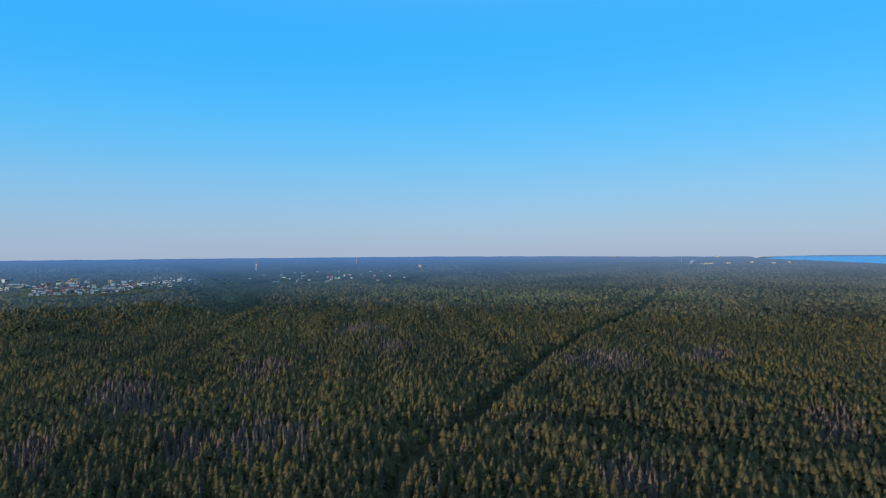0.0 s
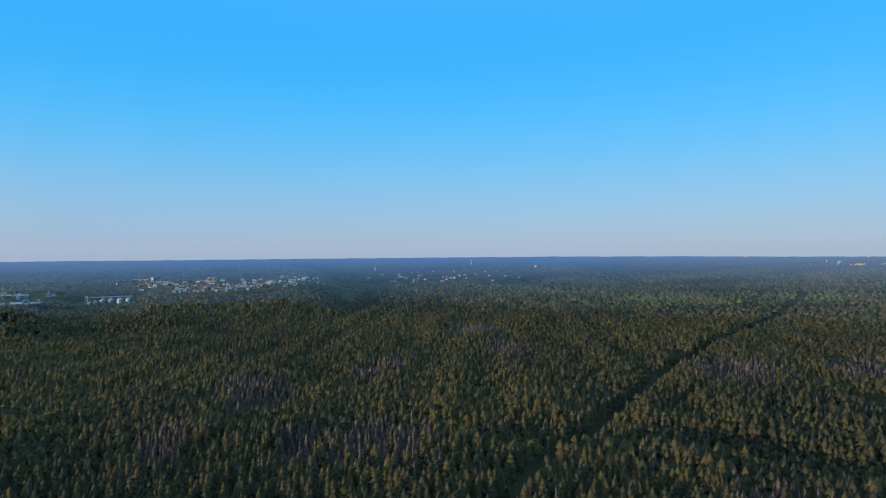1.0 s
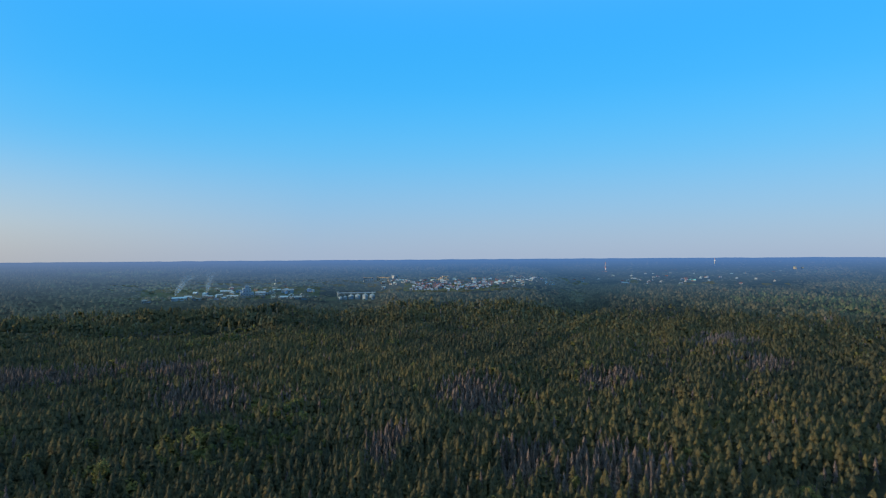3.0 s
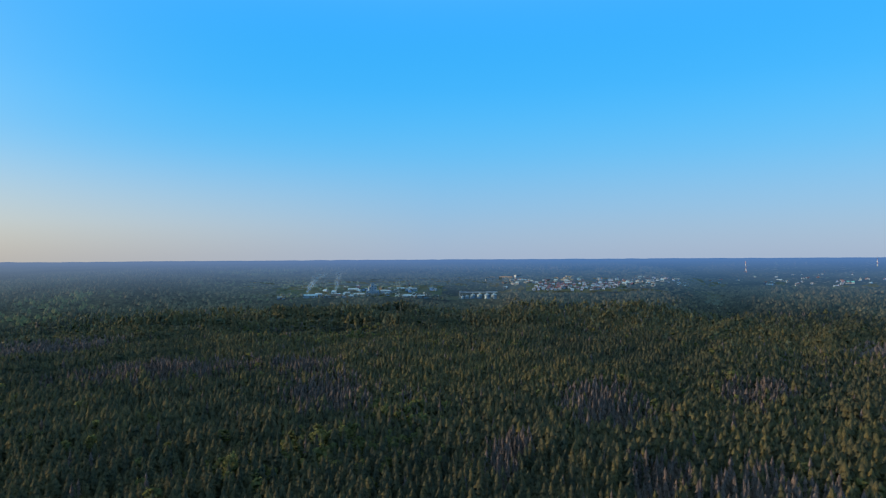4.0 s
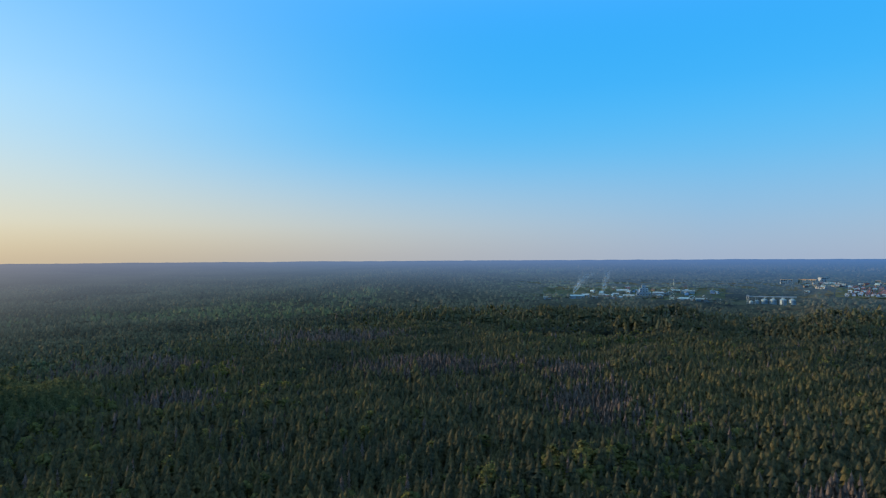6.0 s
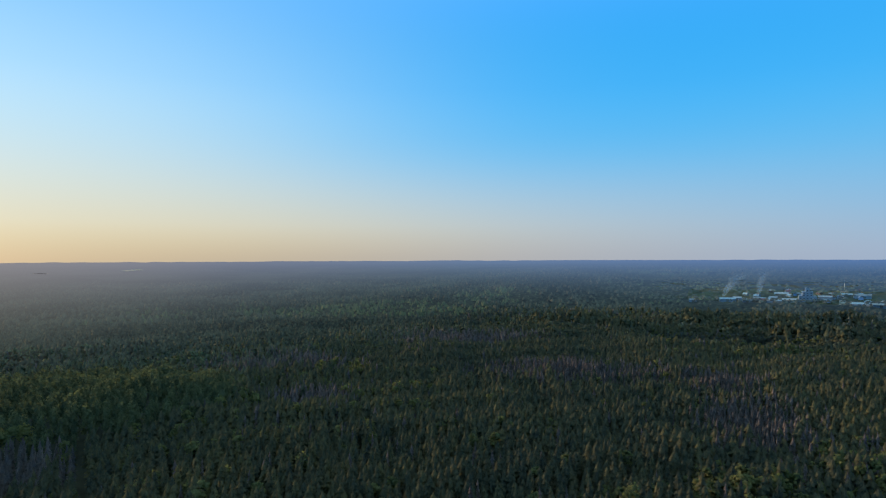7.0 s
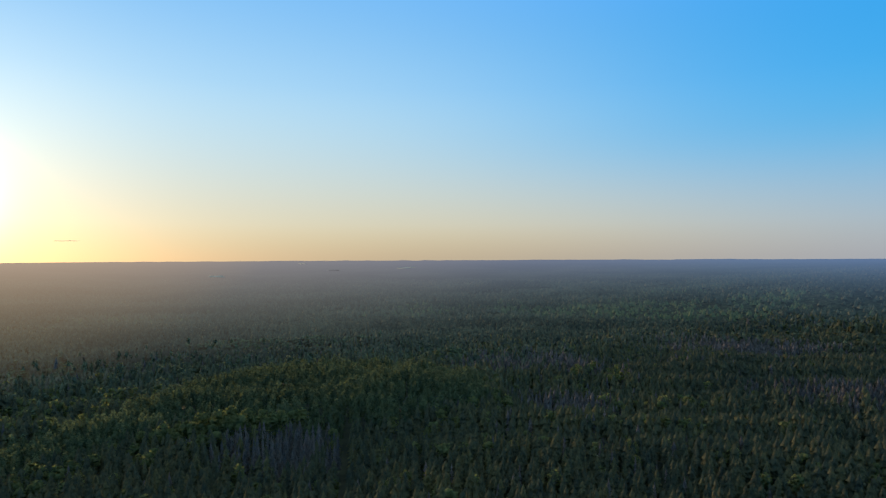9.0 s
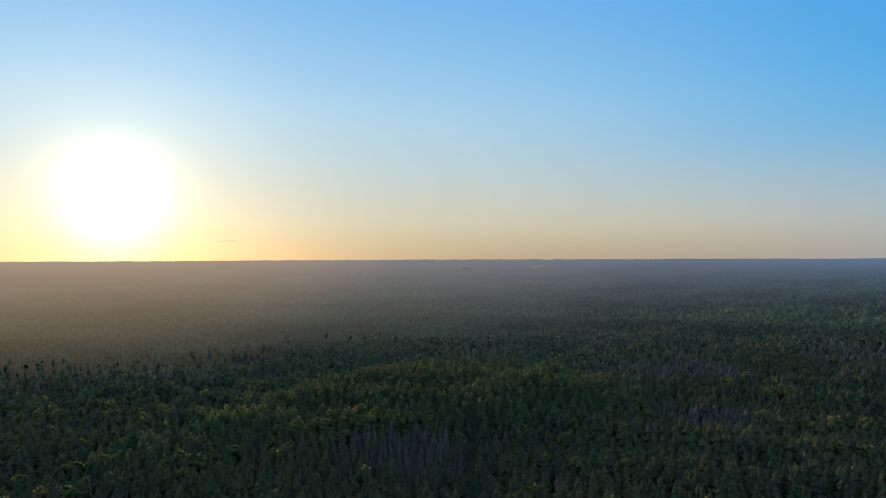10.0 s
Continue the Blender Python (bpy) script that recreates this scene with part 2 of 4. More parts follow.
def spruce_crown(rng, tiers, n, low=0.5, wide=2.3, tall=24.0, notch=0.7, lean=6.5, boughs=0, fan=0.4):
    """Overlapping whorls from the skirt of the crown up to its tip, ragged at the rim, with single boughs that stand out of it;
    lean: how far below the tip the crown is nearly at its widest."""
    v, f = [], []
    lop, side = rng.uniform(0, 6.28), rng.uniform(0.0, 0.2)
    step = tall * (0.97 - low) / tiers

    def width(z):
        return max(0.35, wide * math.tanh((tall - z + 0.3) / lean * 1.1))
    for k in range(tiers):
        z = tall * low + step * (k + rng.uniform(-0.15, 0.15))
        r, a0 = width(z) * rng.uniform(0.9, 1.1), rng.uniform(0, 6.28)
        cx, cy = rng.normal(0, 0.06, 2) * r
        j = len(v)
        v.append((cx * 0.3, cy * 0.3, min(tall, z + step * 1.45)))
        for i in range(n):
            a = a0 + (i + rng.uniform(-0.2, 0.2)) * 6.2832 / n
            q = r * rng.uniform(0.8, 1.16) * (1 + side * math.cos(a - lop))
            v.append((cx + math.cos(a) * q, cy + math.sin(a) * q, z - rng.uniform(0.1, 0.35) * r))
            b = a + 3.1416 / n
            v.append((cx + math.cos(b) * r * notch, cy + math.sin(b) * r * notch, z + 0.1 * r))
        for i in range(n):
            t, q, p = j + 1 + 2 * i, j + 2 + 2 * i, j + 1 + (2 * i - 1) % (2 * n)
            f += [(j, t, q), (j, p, t)]
    for k in range(boughs):
        z = tall * (low + (0.94 - low) * (k + rng.uniform(0, 1)) / boughs)
        a, r = k * 2.39996 + rng.uniform(-0.4, 0.4), width(z) * rng.uniform(1.05, 1.42)
        c, q, w = math.cos(a), math.sin(a), fan * r * rng.uniform(0.7, 1.1)
        mid, out, j = 0.6 * r, z - 0.2 * r, len(v)
        v += [(0, 0, z + 0.3 * r), (c * mid - q * w, q * mid + c * w, out - 0.3 * w), (c * r, q * r, z - 0.3 * r), (c * mid + q * w, q * mid - c * w, out - 0.3 * w)]
        f += [(j, j + 2, j + 1), (j, j + 3, j + 2)]
    return [(v, f, [0] * len(f)), spike(tall * 0.97 - step * 0.4, tall * 1.015, 0.2, 3, 0)]


def clump(rng, c, r, flat=0.85, rings=2, n=5):
    """One uneven lump of foliage, open underneath."""
    v, f = [(c[0], c[1], c[2] + r * flat * rng.uniform(0.9, 1.1))], []
    for k in range(rings):
        up, a0 = math.radians(38 - 58 * k), rng.uniform(0, 6.28)
        for i in range(n):
            a, q = a0 + (i + rng.uniform(-0.25, 0.25)) * 6.2832 / n, r * rng.uniform(0.8, 1.2)
            v.append((c[0] + math.cos(a) * math.cos(up) * q, c[1] + math.sin(a) * math.cos(up) * q, c[2] + math.sin(up) * q * flat))
    for i in range(n):
        f.append((0, 1 + i, 1 + (i + 1) % n))
        for k in range(rings - 1):
            p, q = 1 + k * n, 1 + (k + 1) * n
            f += [(p + i, q + i, q + (i + 1) % n), (p + i, q + (i + 1) % n, p + (i + 1) % n)]
    return v, f, [0] * len(f)


def clumped_crown(rng, count, rx, rz, zc, size, sprays=0, spray=0.5):
    """A broad crown heaped up of lumps, with loose sprays of leaves round them."""
    parts = [clump(rng, (0, 0, zc + rz - size * 0.9), size * rng.uniform(0.85, 1.05))]
    for k in range(count):
        a, u = k * 2.39996 + rng.uniform(-0.4, 0.4), rng.uniform(-0.55, 0.6)
        d = rx * math.sqrt(1 - u * u) * rng.uniform(0.45, 0.75)
        parts.append(clump(rng, (math.cos(a) * d, math.sin(a) * d, zc + u * rz), size * rng.uniform(0.75, 1.15)))
    if sprays:
        parts += leafy_crown(rng, sprays, spray, rx, rz, zc)
    return parts


def leafy_crown(rng, count, size, rx, rz, zc, cone=0.0):
    """Clumps of leaves, each a small bent leaf-spray, all over an uneven crown."""
    v, f = [], []
    bumps = [Vector(rng.normal(size=3)).normalized() for _ in range(6)]
    for k in range(count):
        u = 1 - 1.75 * (k + 0.5) / count
        a = k * 2.39996 + rng.uniform(-0.3, 0.3)
        s = math.sqrt(max(0.0, 1 - u * u))
        d = Vector((s * math.cos(a), s * math.sin(a), u))
        lump = 0.8 + 0.28 * max(d.dot(b) for b in bumps) + rng.uniform(-0.08, 0.1)
        c = Vector((d.x * rx * lump * (1 - cone * max(0, u)), d.y * rx * lump * (1 - cone * max(0, u)), zc + d.z * rz * lump))
        nrm = (d + Vector(rng.normal(size=3)) * 0.45).normalized()
        t = nrm.orthogonal().normalized()
        t = (Matrix.Rotation(rng.uniform(0, 6.28), 3, nrm) @ t)
        b = nrm.cross(t)
        q = size * rng.uniform(0.7, 1.25)
        i = len(v)
        v += [tuple(c + t * q), tuple(c + b * q * 0.8 - nrm * q * 0.25), tuple(c - t * q), tuple(c - b * q * 0.8 - nrm * q * 0.25)]
        f += [(i, i + 1, i + 2), (i, i + 2, i + 3)]
    return [(v, f, [0] * len(f))]


def trunk(tall, r, n=5, m=1):
    return spike(-0.6, tall, r, n, m, 0.25)


def kinds(build, count, seed):
    return [joined(build(np.random.RandomState(seed + k))) for k in range(count)]


NEAR = {
    "spruce": kinds(lambda g: spruce_crown(g, 7, 6, 0.48, 2.1, 24, 0.6, 5.6, 15) + [trunk(17, 0.16, 3)], 14, 100),
    "dead": kinds(lambda g: spruce_crown(g, 7, 5, 0.42, 1.25, 23.5, 0.36, 6.0, 16, 0.2) + [trunk(21, 0.14, 3)], 6, 200),
    "leaf": kinds(lambda g: clumped_crown(g, 5, 2.3, 3.4, 18.5, 1.4, 40, 0.55) + [trunk(16, 0.15, 3)], 6, 300),
    "pine": kinds(lambda g: spruce_crown(g, 3, 5, 0.62, 1.5, 22.5, 0.7, 3.4) + leafy_crown(g, 40, 0.52, 1.8, 4.2, 19.4, 0.5) + [trunk(17, 0.16, 3)], 8, 400),
}
MIDDLE = {
    "spruce": kinds(lambda g: spruce_crown(g, 3, 5, 0.62, 2.15, 24, 0.66, 5.2, 6), 14, 500),
    "dead": kinds(lambda g: spruce_crown(g, 3, 5, 0.55, 1.35, 23.5, 0.4, 5.6, 8, 0.22), 6, 600),
    "leaf": kinds(lambda g: clumped_crown(g, 2, 2.4, 3.2, 18.5, 1.5, 22, 0.75), 6, 700),
    "pine": kinds(lambda g: spruce_crown(g, 2, 5, 0.66, 1.5, 22.5, 0.7, 3.4) + leafy_crown(g, 30, 0.6, 1.8, 4.2, 19.4, 0.5), 8, 800),
}


def simple(g, r, low, tall, n=4):
    v, f, m = spike(tall * low, tall, r, n, 0)
    v = [(x + g.uniform(-0.3, 0.3) * r, y + g.uniform(-0.3, 0.3) * r, z + g.uniform(-0.05, 0.05) * tall) for x, y, z in v]
    return [(v, f, m)]


FARTHER = {
    "spruce": kinds(lambda g: spruce_crown(g, 2, 4, 0.72, 2.2, 24, 0.7, 4.6, 3), 12, 860),
    "dead": kinds(lambda g: spruce_crown(g, 2, 4, 0.66, 1.8, 23.5, 0.5, 5.6, 2, 0.25), 5, 870),
    "leaf": kinds(lambda g: clumped_crown(g, 1, 2.3, 2.6, 19, 1.8, 10, 0.95), 6, 880),
    "pine": kinds(lambda g: spruce_crown(g, 2, 6, 0.72, 2.3, 23.5, 0.75, 3.6), 6, 890),
}
FAR = {
    "spruce": kinds(lambda g: simple(g, 2.4, 0.76, 22.6, 4) + simple(g, 1.7, 0.86, 24.2, 4), 6, 900),
    "dead": kinds(lambda g: simple(g, 1.7, 0.74, 22, 4) + simple(g, 1.2, 0.84, 23.5, 4), 4, 920),
    "leaf": kinds(lambda g: [clump(g, (0, 0, 19), 2.6, 1.1, 2, 4)], 5, 940),
    "pine": kinds(lambda g: leafy_crown(g, 5, 2.0, 1.8, 2.8, 22, 0.3), 4, 960),
}
DISTANT = {
    "spruce": kinds(lambda g: simple(g, 3.4, 0.74, 24), 6, 1000),
    "dead": kinds(lambda g: simple(g, 2.8, 0.7, 23), 3, 1020),
    "leaf": kinds(lambda g: simple(g, 3.8, 0.7, 22), 4, 1040),
    "pine": kinds(lambda g: simple(g, 3.6, 0.7, 24), 3, 1060),
}

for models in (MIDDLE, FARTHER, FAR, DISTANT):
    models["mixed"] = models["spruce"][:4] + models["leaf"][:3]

# stands of dead spruce and of broadleaved trees: middle, half width and half depth in metres, bearing of the long way
DEAD_STANDS = [
    (-88, 314, 26, 33, 16), (-122, 304, 14, 27, 22), (-204, 402, 22, 48, 27), (-98, 750, 32, 54, 7), (-52, 614, 20, 40, 5),
    (129, 520, 33, 42, -14), (231, 552, 24, 42, -23), (78, 252, 14, 21, -17), (204, 327, 12, 33, -32), (-138, 504, 18, 28, 15),
    (-356, 316, 26, 48, 51), (-453, 364, 27, 40, 54), (-189, 282, 10, 24, 37),
]
DEAD_STANDS += [
    (-612, 76, 60, 22, 40), (-725, 250, 60, 20, 75), (-1060, 694, 60, 24, 57),
    (-189, 392, 18, 34, 27), (-144, 488, 16, 33, 17), (-742, 234, 82, 44, 77), (-520, 276, 70, 42, 67), (-615, 45, 54, 44, 93),
    (-192, 296, 9, 18, 35), (-359, -50, 26, 33, 116), (-471, 80, 22, 26, 91), (-906, -58, 90, 62, 99), (-1050, 495, 105, 75, 65),
    (-495, 960, 90, 45, 28),
]
LEAF_STANDS = [
    (-276, 305, 22, 40, 42), (-246, 250, 20, 30, 48), (-260, 189, 16, 24, 59), (-266, 236, 16, 26, 53), (162, 1238, 260, 114, -7), (-566, 513, 94, 38, 50),
    (-393, 572, 12, 27, 36), (-357, -120, 30, 10, 128), (-680, -214, 70, 32, 117), (-638, -34, 28, 26, 102), (-254, -154, 20, 18, 147),
]
LEAF_STANDS += [
    (-655, 520, 80, 16, 51.5),
    (-298, -128, 15, 12, 136), (-358, -240, 108, 45, 139), (-568, 105, 22, 22, 87), (-1017, 246, 87, 62, 80), (-1088, 380, 58, 51, 74),
    (-231, 246, 15, 18, 45), (-1134, 117, 128, 70, 88), (116, 1190, 111, 86, -6), (-930, 840, 135, 38, 48), (-1432, 892, 90, 84, 59),
]


# single rows of birch
LEAF_ROWS = [(-371, -86, 30, 6, 120), (-664, 528, 70, 5, 51.5)]
# old dark wood with a young fringe before it
# taller stands, with trees before them lowered to bare their edge to the view
FRINGE = [(-650, 516, 84, 30, 51.5)]
TALL_STANDS = [(-712, 562, 82, 24, 51.5), (-622, 590, 40, 20, 40), (-790, 405, 75, 14, 45), (-690, 655, 60, 16, 42), (-500, 705, 50, 16, 35)]


def inside(x, y, stands):
    """How deep in the nearest of the stands, 0 outside and 1 in the middle."""
    best = np.zeros_like(x)
    for cx, cy, w, d, b in stands:
        c, s = math.cos(radians(b)), math.sin(radians(b))
        u, v = (x - cx) * c + (y - cy) * s, -(x - cx) * s + (y - cy) * c
        best = np.maximum(best, 1 - np.sqrt((u / (w * 1.3)) ** 2 + (v / (d * 1.3)) ** 2))
    return best


def knoll(x, y):
    """The pines: the knoll, and a strip that runs on from it."""
    u, v = knoll_axes(x, y)
    tail = inside(x, y, [(-362, -152, 66, 19, 170)]) > 0.02
    return ((u / 110) ** 2 + (v / 82) ** 2 < 1 + 0.12 * waves(x, y, 60, 3)) | tail


def line_gap(x, y, x0, y0, dx, dy, w):
    n = math.hypot(dx, dy)
    u, v = ((x - x0) * dx + (y - y0) * dy) / n, np.abs((x - x0) * dy - (y - y0) * dx) / n
    return (u > 0) & (u < n) & (v < w / 2)


RIDE = [(-27, 150), (-21, 240), (-14, 290), (20, 370), (78, 515), (138, 655), (205, 785), (301, 968), (448, 1283)]
LOW_STRIP = [(-16, 328), (8, 346), (36, 354), (68, 339), (98, 320), (118, 298)]


def along(x, y, line, w):
    """How near the middle of a bent strip w wide, 0 at its edge."""
    best = np.full(np.shape(x), -1.0)
    for (x0, y0), (x1, y1) in zip(line, line[1:]):
        n = math.hypot(x1 - x0, y1 - y0)
        u = np.clip(((x - x0) * (x1 - x0) + (y - y0) * (y1 - y0)) / n ** 2, 0, 1)
        best = np.maximum(best, 1 - np.hypot(x - x0 - u * (x1 - x0), y - y0 - u * (y1 - y0)) / (w / 2))
    return best


def open_ground(x, y, near=True):
    """Where no forest grows: rides, the towns and the lake; a share between 0 and 1. near: without the hazy distance."""
    r, a = np.hypot(x, y), bearing(x, y)
    gone = ((along(x, y, RIDE[2:], 12.5) > 0) | (along(x, y, RIDE[:3], 10) > 0) | (along(x, y, RIDE[5:], 16) > 0) | line_gap(x, y, -268, 8, -132, -43, 4.2)).astype(float)
    edge = 18 * waves(x, y, 190, 21)

    def plot(a0, a1, r0, r1, share):
        return np.where((a > a0) & (a < a1) & (r > r0 + edge) & (r < r1 + edge), share, 0)
    for p in ((41.3, 55.5, 1148, 1300, 0.12), (36.0, 40.6, 1120, 1190, 0.97), (25.6, 34.0, 1190, 1290, 0.4), (17, 40, 1290, 1620, 0.55),
              (2, 25, 1780, 2560, 0.86), (51.1, 55.6, 1025, 1105, 0.85)):
        gone = np.maximum(gone, plot(*p))
    if near:
        gone = np.maximum(gone, smooth(-160, 120, r - hazy_from(a)) * (~knoll(x, y) | (r > 620)))
    else:
        # patches where the far woods are thinned and the darker sheet shows
        gone = np.maximum(gone, 0.85 * smooth(0.5, 0.75, waves(x, y, 330, 91)) * smooth(1000, 1400, r))
    gone = np.where((a < -26.5) & (a > -75) & (r > shore(a) - 8), 1.0, gone)
    return gone


def scatter(r0, r1, a0, a1, step, rng, centre=(-93, 12)):
    """Tree places on a shaken grid in a part of a ring round the middle of the flight."""
    cx, cy = centre
    g = np.arange(-r1, r1, step)
    X, Y = np.meshgrid(g, g)
    X, Y = X.ravel() + rng.uniform(-0.46, 0.46, X.size) * step, Y.ravel() + rng.uniform(-0.46, 0.46, X.size) * step
    r, a = np.hypot(X, Y), bearing(X, Y)
    k = (r >= r0) & (r < r1) & (((a - a0) % 360) < (a1 - a0))
    x, y = X[k] + cx, Y[k] + cy
    k = rng.uniform(size=len(x)) > np.maximum(open_ground(x, y), 0.05)
    return x[k], y[k]


def species(x, y, rng):
    """0 spruce, 1 dead spruce, 2 broadleaved, 3 pine, 4 far mixed wood greyed as painted haze."""
    u = rng.uniform(size=len(x))
    kind = np.zeros(len(x), int)
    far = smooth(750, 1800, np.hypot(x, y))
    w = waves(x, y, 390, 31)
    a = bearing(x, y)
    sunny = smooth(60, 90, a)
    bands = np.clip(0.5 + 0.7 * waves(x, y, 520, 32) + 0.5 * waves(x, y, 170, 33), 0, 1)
    # more pale broadleaves far off and sunwards, brightening the woods as haze would
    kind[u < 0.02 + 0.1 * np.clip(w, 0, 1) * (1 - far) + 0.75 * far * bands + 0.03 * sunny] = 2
    d = inside(x, y, DEAD_STANDS)
    w2 = waves(x, y, 225, 77)
    kind[(u > 0.975 - 0.12 * np.clip(w2 - 0.2, 0, 1)) | ((d > 0) & (rng.uniform(size=len(x)) < 0.35 + 0.9 * d))] = 1
    g = inside(x, y, LEAF_STANDS)
    kind[(g > 0) & (rng.uniform(size=len(x)) < 0.12 + 0.3 * g)] = 2
    # greyer, lighter wood sunwards past the knoll lifts its backlit brightness
    beyond = smooth(80, 100, a) * smooth(430, 540, np.hypot(x, y))
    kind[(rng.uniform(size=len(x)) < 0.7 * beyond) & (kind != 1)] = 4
    kind[inside(x, y, TALL_STANDS) > 0] = 0
    kind[knoll(x, y)] = 3
    kind[inside(x, y, LEAF_ROWS) > 0] = 2
    # haze-greyed wood takes over with distance
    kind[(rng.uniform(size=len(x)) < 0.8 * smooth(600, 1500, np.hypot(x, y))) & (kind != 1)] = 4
    return kind


NAMES = ["spruce", "dead", "leaf", "pine", "mixed"]
NEEDLES = {"spruce": SPRUCE, "dead": DEAD, "leaf": LEAF, "pine": PINE, "mixed": HAZE_GREYED}
BARKS = {"spruce": BARK, "dead": BARK, "leaf": BIRCH_BARK, "pine": BARK, "mixed": BARK}


def low_wood(x, y):
    """How tall the trees stand, 1 in the open forest."""
    r, a = np.hypot(x, y), bearing(x, y)
    # trees round and before the towns are lowered so that houses show
    town = settled(x, y)
    slope = smooth(930, 1090, r) * (1 - smooth(1500, 1600, r)) * smooth(14, 25, a) * (1 - smooth(56, 68, a))
    town = town + 0.45 * smooth(35, 36, a) * (1 - smooth(56, 58, a)) * smooth(1080, 1125, r) * (1 - smooth(1200, 1230, r))
    town = town + 1.6 * smooth(50.6, 51.4, a) * (1 - smooth(55.2, 56.2, a)) * smooth(985, 1030, r) * (1 - smooth(1100, 1110, r))
    town = town + 0.5 * smooth(25.2, 26, a) * (1 - smooth(34.4, 35, a)) * smooth(1090, 1130, r) * (1 - smooth(1300, 1330, r))
    town = town + 0.5 * smooth(1, 4, a) * (1 - smooth(21, 24, a)) * smooth(1785, 1825, r) * (1 - smooth(2540, 2600, r))
    town = town + 1.3 * smooth(-1, 3, a) * (1 - smooth(22, 25, a)) * smooth(1560, 1640, r) * (1 - smooth(1790, 1830, r))
    return np.maximum(0.22, 1 - 0.25 * slope - 0.36 * town)


def sizes(x, y, rng):
    r, low = np.hypot(x, y), low_wood(x, y)
    stand = 1 + (0.06 + 0.05 * smooth(400, 700, r)) * waves(x, y, 120, 13) + 0.09 * waves(x, y, 38, 14)
    # trees lowered along a strip across the ride, to fit the view
    low = low * (1 + 0.34 * smooth(0, 0.35, inside(x, y, TALL_STANDS))) * (1 + 0.14 * smooth(0, 0.3, inside(x, y, LEAF_ROWS)))
    low = low * (1 - 0.2 * smooth(0, 0.4, along(x, y, LOW_STRIP, 44))) * (1 - 0.55 * smooth(0, 0.3, inside(x, y, FRINGE)))
    return low * stand * rng.normal(1.0, 0.06, len(x)).clip(0.78, 1.15)


def plant(name, label, models, kind, x, y, rng, spread=1.0):
    """All trees of one sort in one belt of the forest, as one mesh."""
    z, s = height(x, y), sizes(x, y, rng)
    vs, fs, ms, ts, base = [], [], [], [], 0
    which = rng.randint(len(models), size=len(x))
    tone = np.clip(rng.normal(0.5, 0.16, len(x)) + 0.16 * waves(x, y, 300, 41) + 0.1 * waves(x, y, 90, 42), 0, 1)
    for k, (v, f, m) in enumerate(models):
        i = np.where(which == k)[0]
        if not len(i):
            continue
        a, w = rng.uniform(0, 6.283, len(i)), np.maximum(s[i], 0.8) * rng.uniform(0.85, 1.18, len(i)) * spread
        c, q = np.cos(a) * w, np.sin(a) * w
        px = x[i, None] + v[None, :, 0] * c[:, None] - v[None, :, 1] * q[:, None]
        py = y[i, None] + v[None, :, 0] * q[:, None] + v[None, :, 1] * c[:, None]
        pz = z[i, None] + v[None, :, 2] * s[i, None]
        vs.append(np.stack([px, py, pz], -1).reshape(-1, 3))
        fs.append((f[None] + (base + np.arange(len(i)) * len(v))[:, None, None]).reshape(-1, 3))
        ms.append(np.tile(m, len(i)))
        ts.append(np.repeat(tone[i], len(v)))
        base += len(i) * len(v)
    if vs:
        me = mesh_of(name, np.concatenate(vs), np.concatenate(fs), [NEEDLES[kind], BARKS[kind]], np.concatenate(ms), np.concatenate(ts))
        tagged(new(name, me), label, "forest", kind="stuff")


LABELS = {
    "spruce": "dense olive-green spruce forest lit by low sun", "dead": "stands of bare grey-brown dead spruces among green ones",
    "leaf": "bright green broadleaved trees scattered through spruce forest", "pine": "dense dark green pines on a low knoll",
    "mixed": "far wood of spruce and birch, greyed as painted haze",
}
WORDS = {"spruce": "spruce_forest", "dead": "dead_spruce_stand", "leaf": "broadleaved_forest", "pine": "pine_stand", "mixed": "mixed_forest"}


def belt(r0, r1, a0, a1, step, models, seed, spread=1.0, skip=None):
    rng = np.random.RandomState(seed)
    x, y = scatter(r0, r1, a0, a1, step, rng)
    if skip is not None:
        k = ~skip(x, y)
        x, y = x[k], y[k]
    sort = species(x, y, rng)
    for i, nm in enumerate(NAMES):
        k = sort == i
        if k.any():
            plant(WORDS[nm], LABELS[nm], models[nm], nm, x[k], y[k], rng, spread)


def strip(x, y):
    """The arc of forest that the flight passes nearest, whose trees stand singly."""
    r, a = np.hypot(x + 93, y - 12), bearing(x + 93, y - 12)
    return (r > 217) & (r < 226) & (a > -27) & (a < 142)


belt(0, 168, -180, 180, 4.3, FARTHER, 9, 1.2)
belt(168, 300, -62, 160, 4.35, NEAR, 1, 1.1, skip=strip)
belt(300, 520, -54, 156, 4.3, MIDDLE, 2, 1.14)
belt(520, 720, -50, 155, 4.1, FARTHER, 12, 1.06)
belt(720, 920, -48, 154, 4.0, FAR, 3, 1.12)
belt(920, 1230, -43, 152, 4.9, DISTANT, 4, 0.9)
belt(168, 500, 160, 298, 6.5, FAR, 6, 1.6)
belt(500, 1200, 156, 306, 13, DISTANT, 7, 2.0)


# ---- single trees along the near edge ----
def part(name, me, parent, label=""):
    ob = new(name, me)
    ob.parent = parent
    return tagged(ob, label) if label else ob


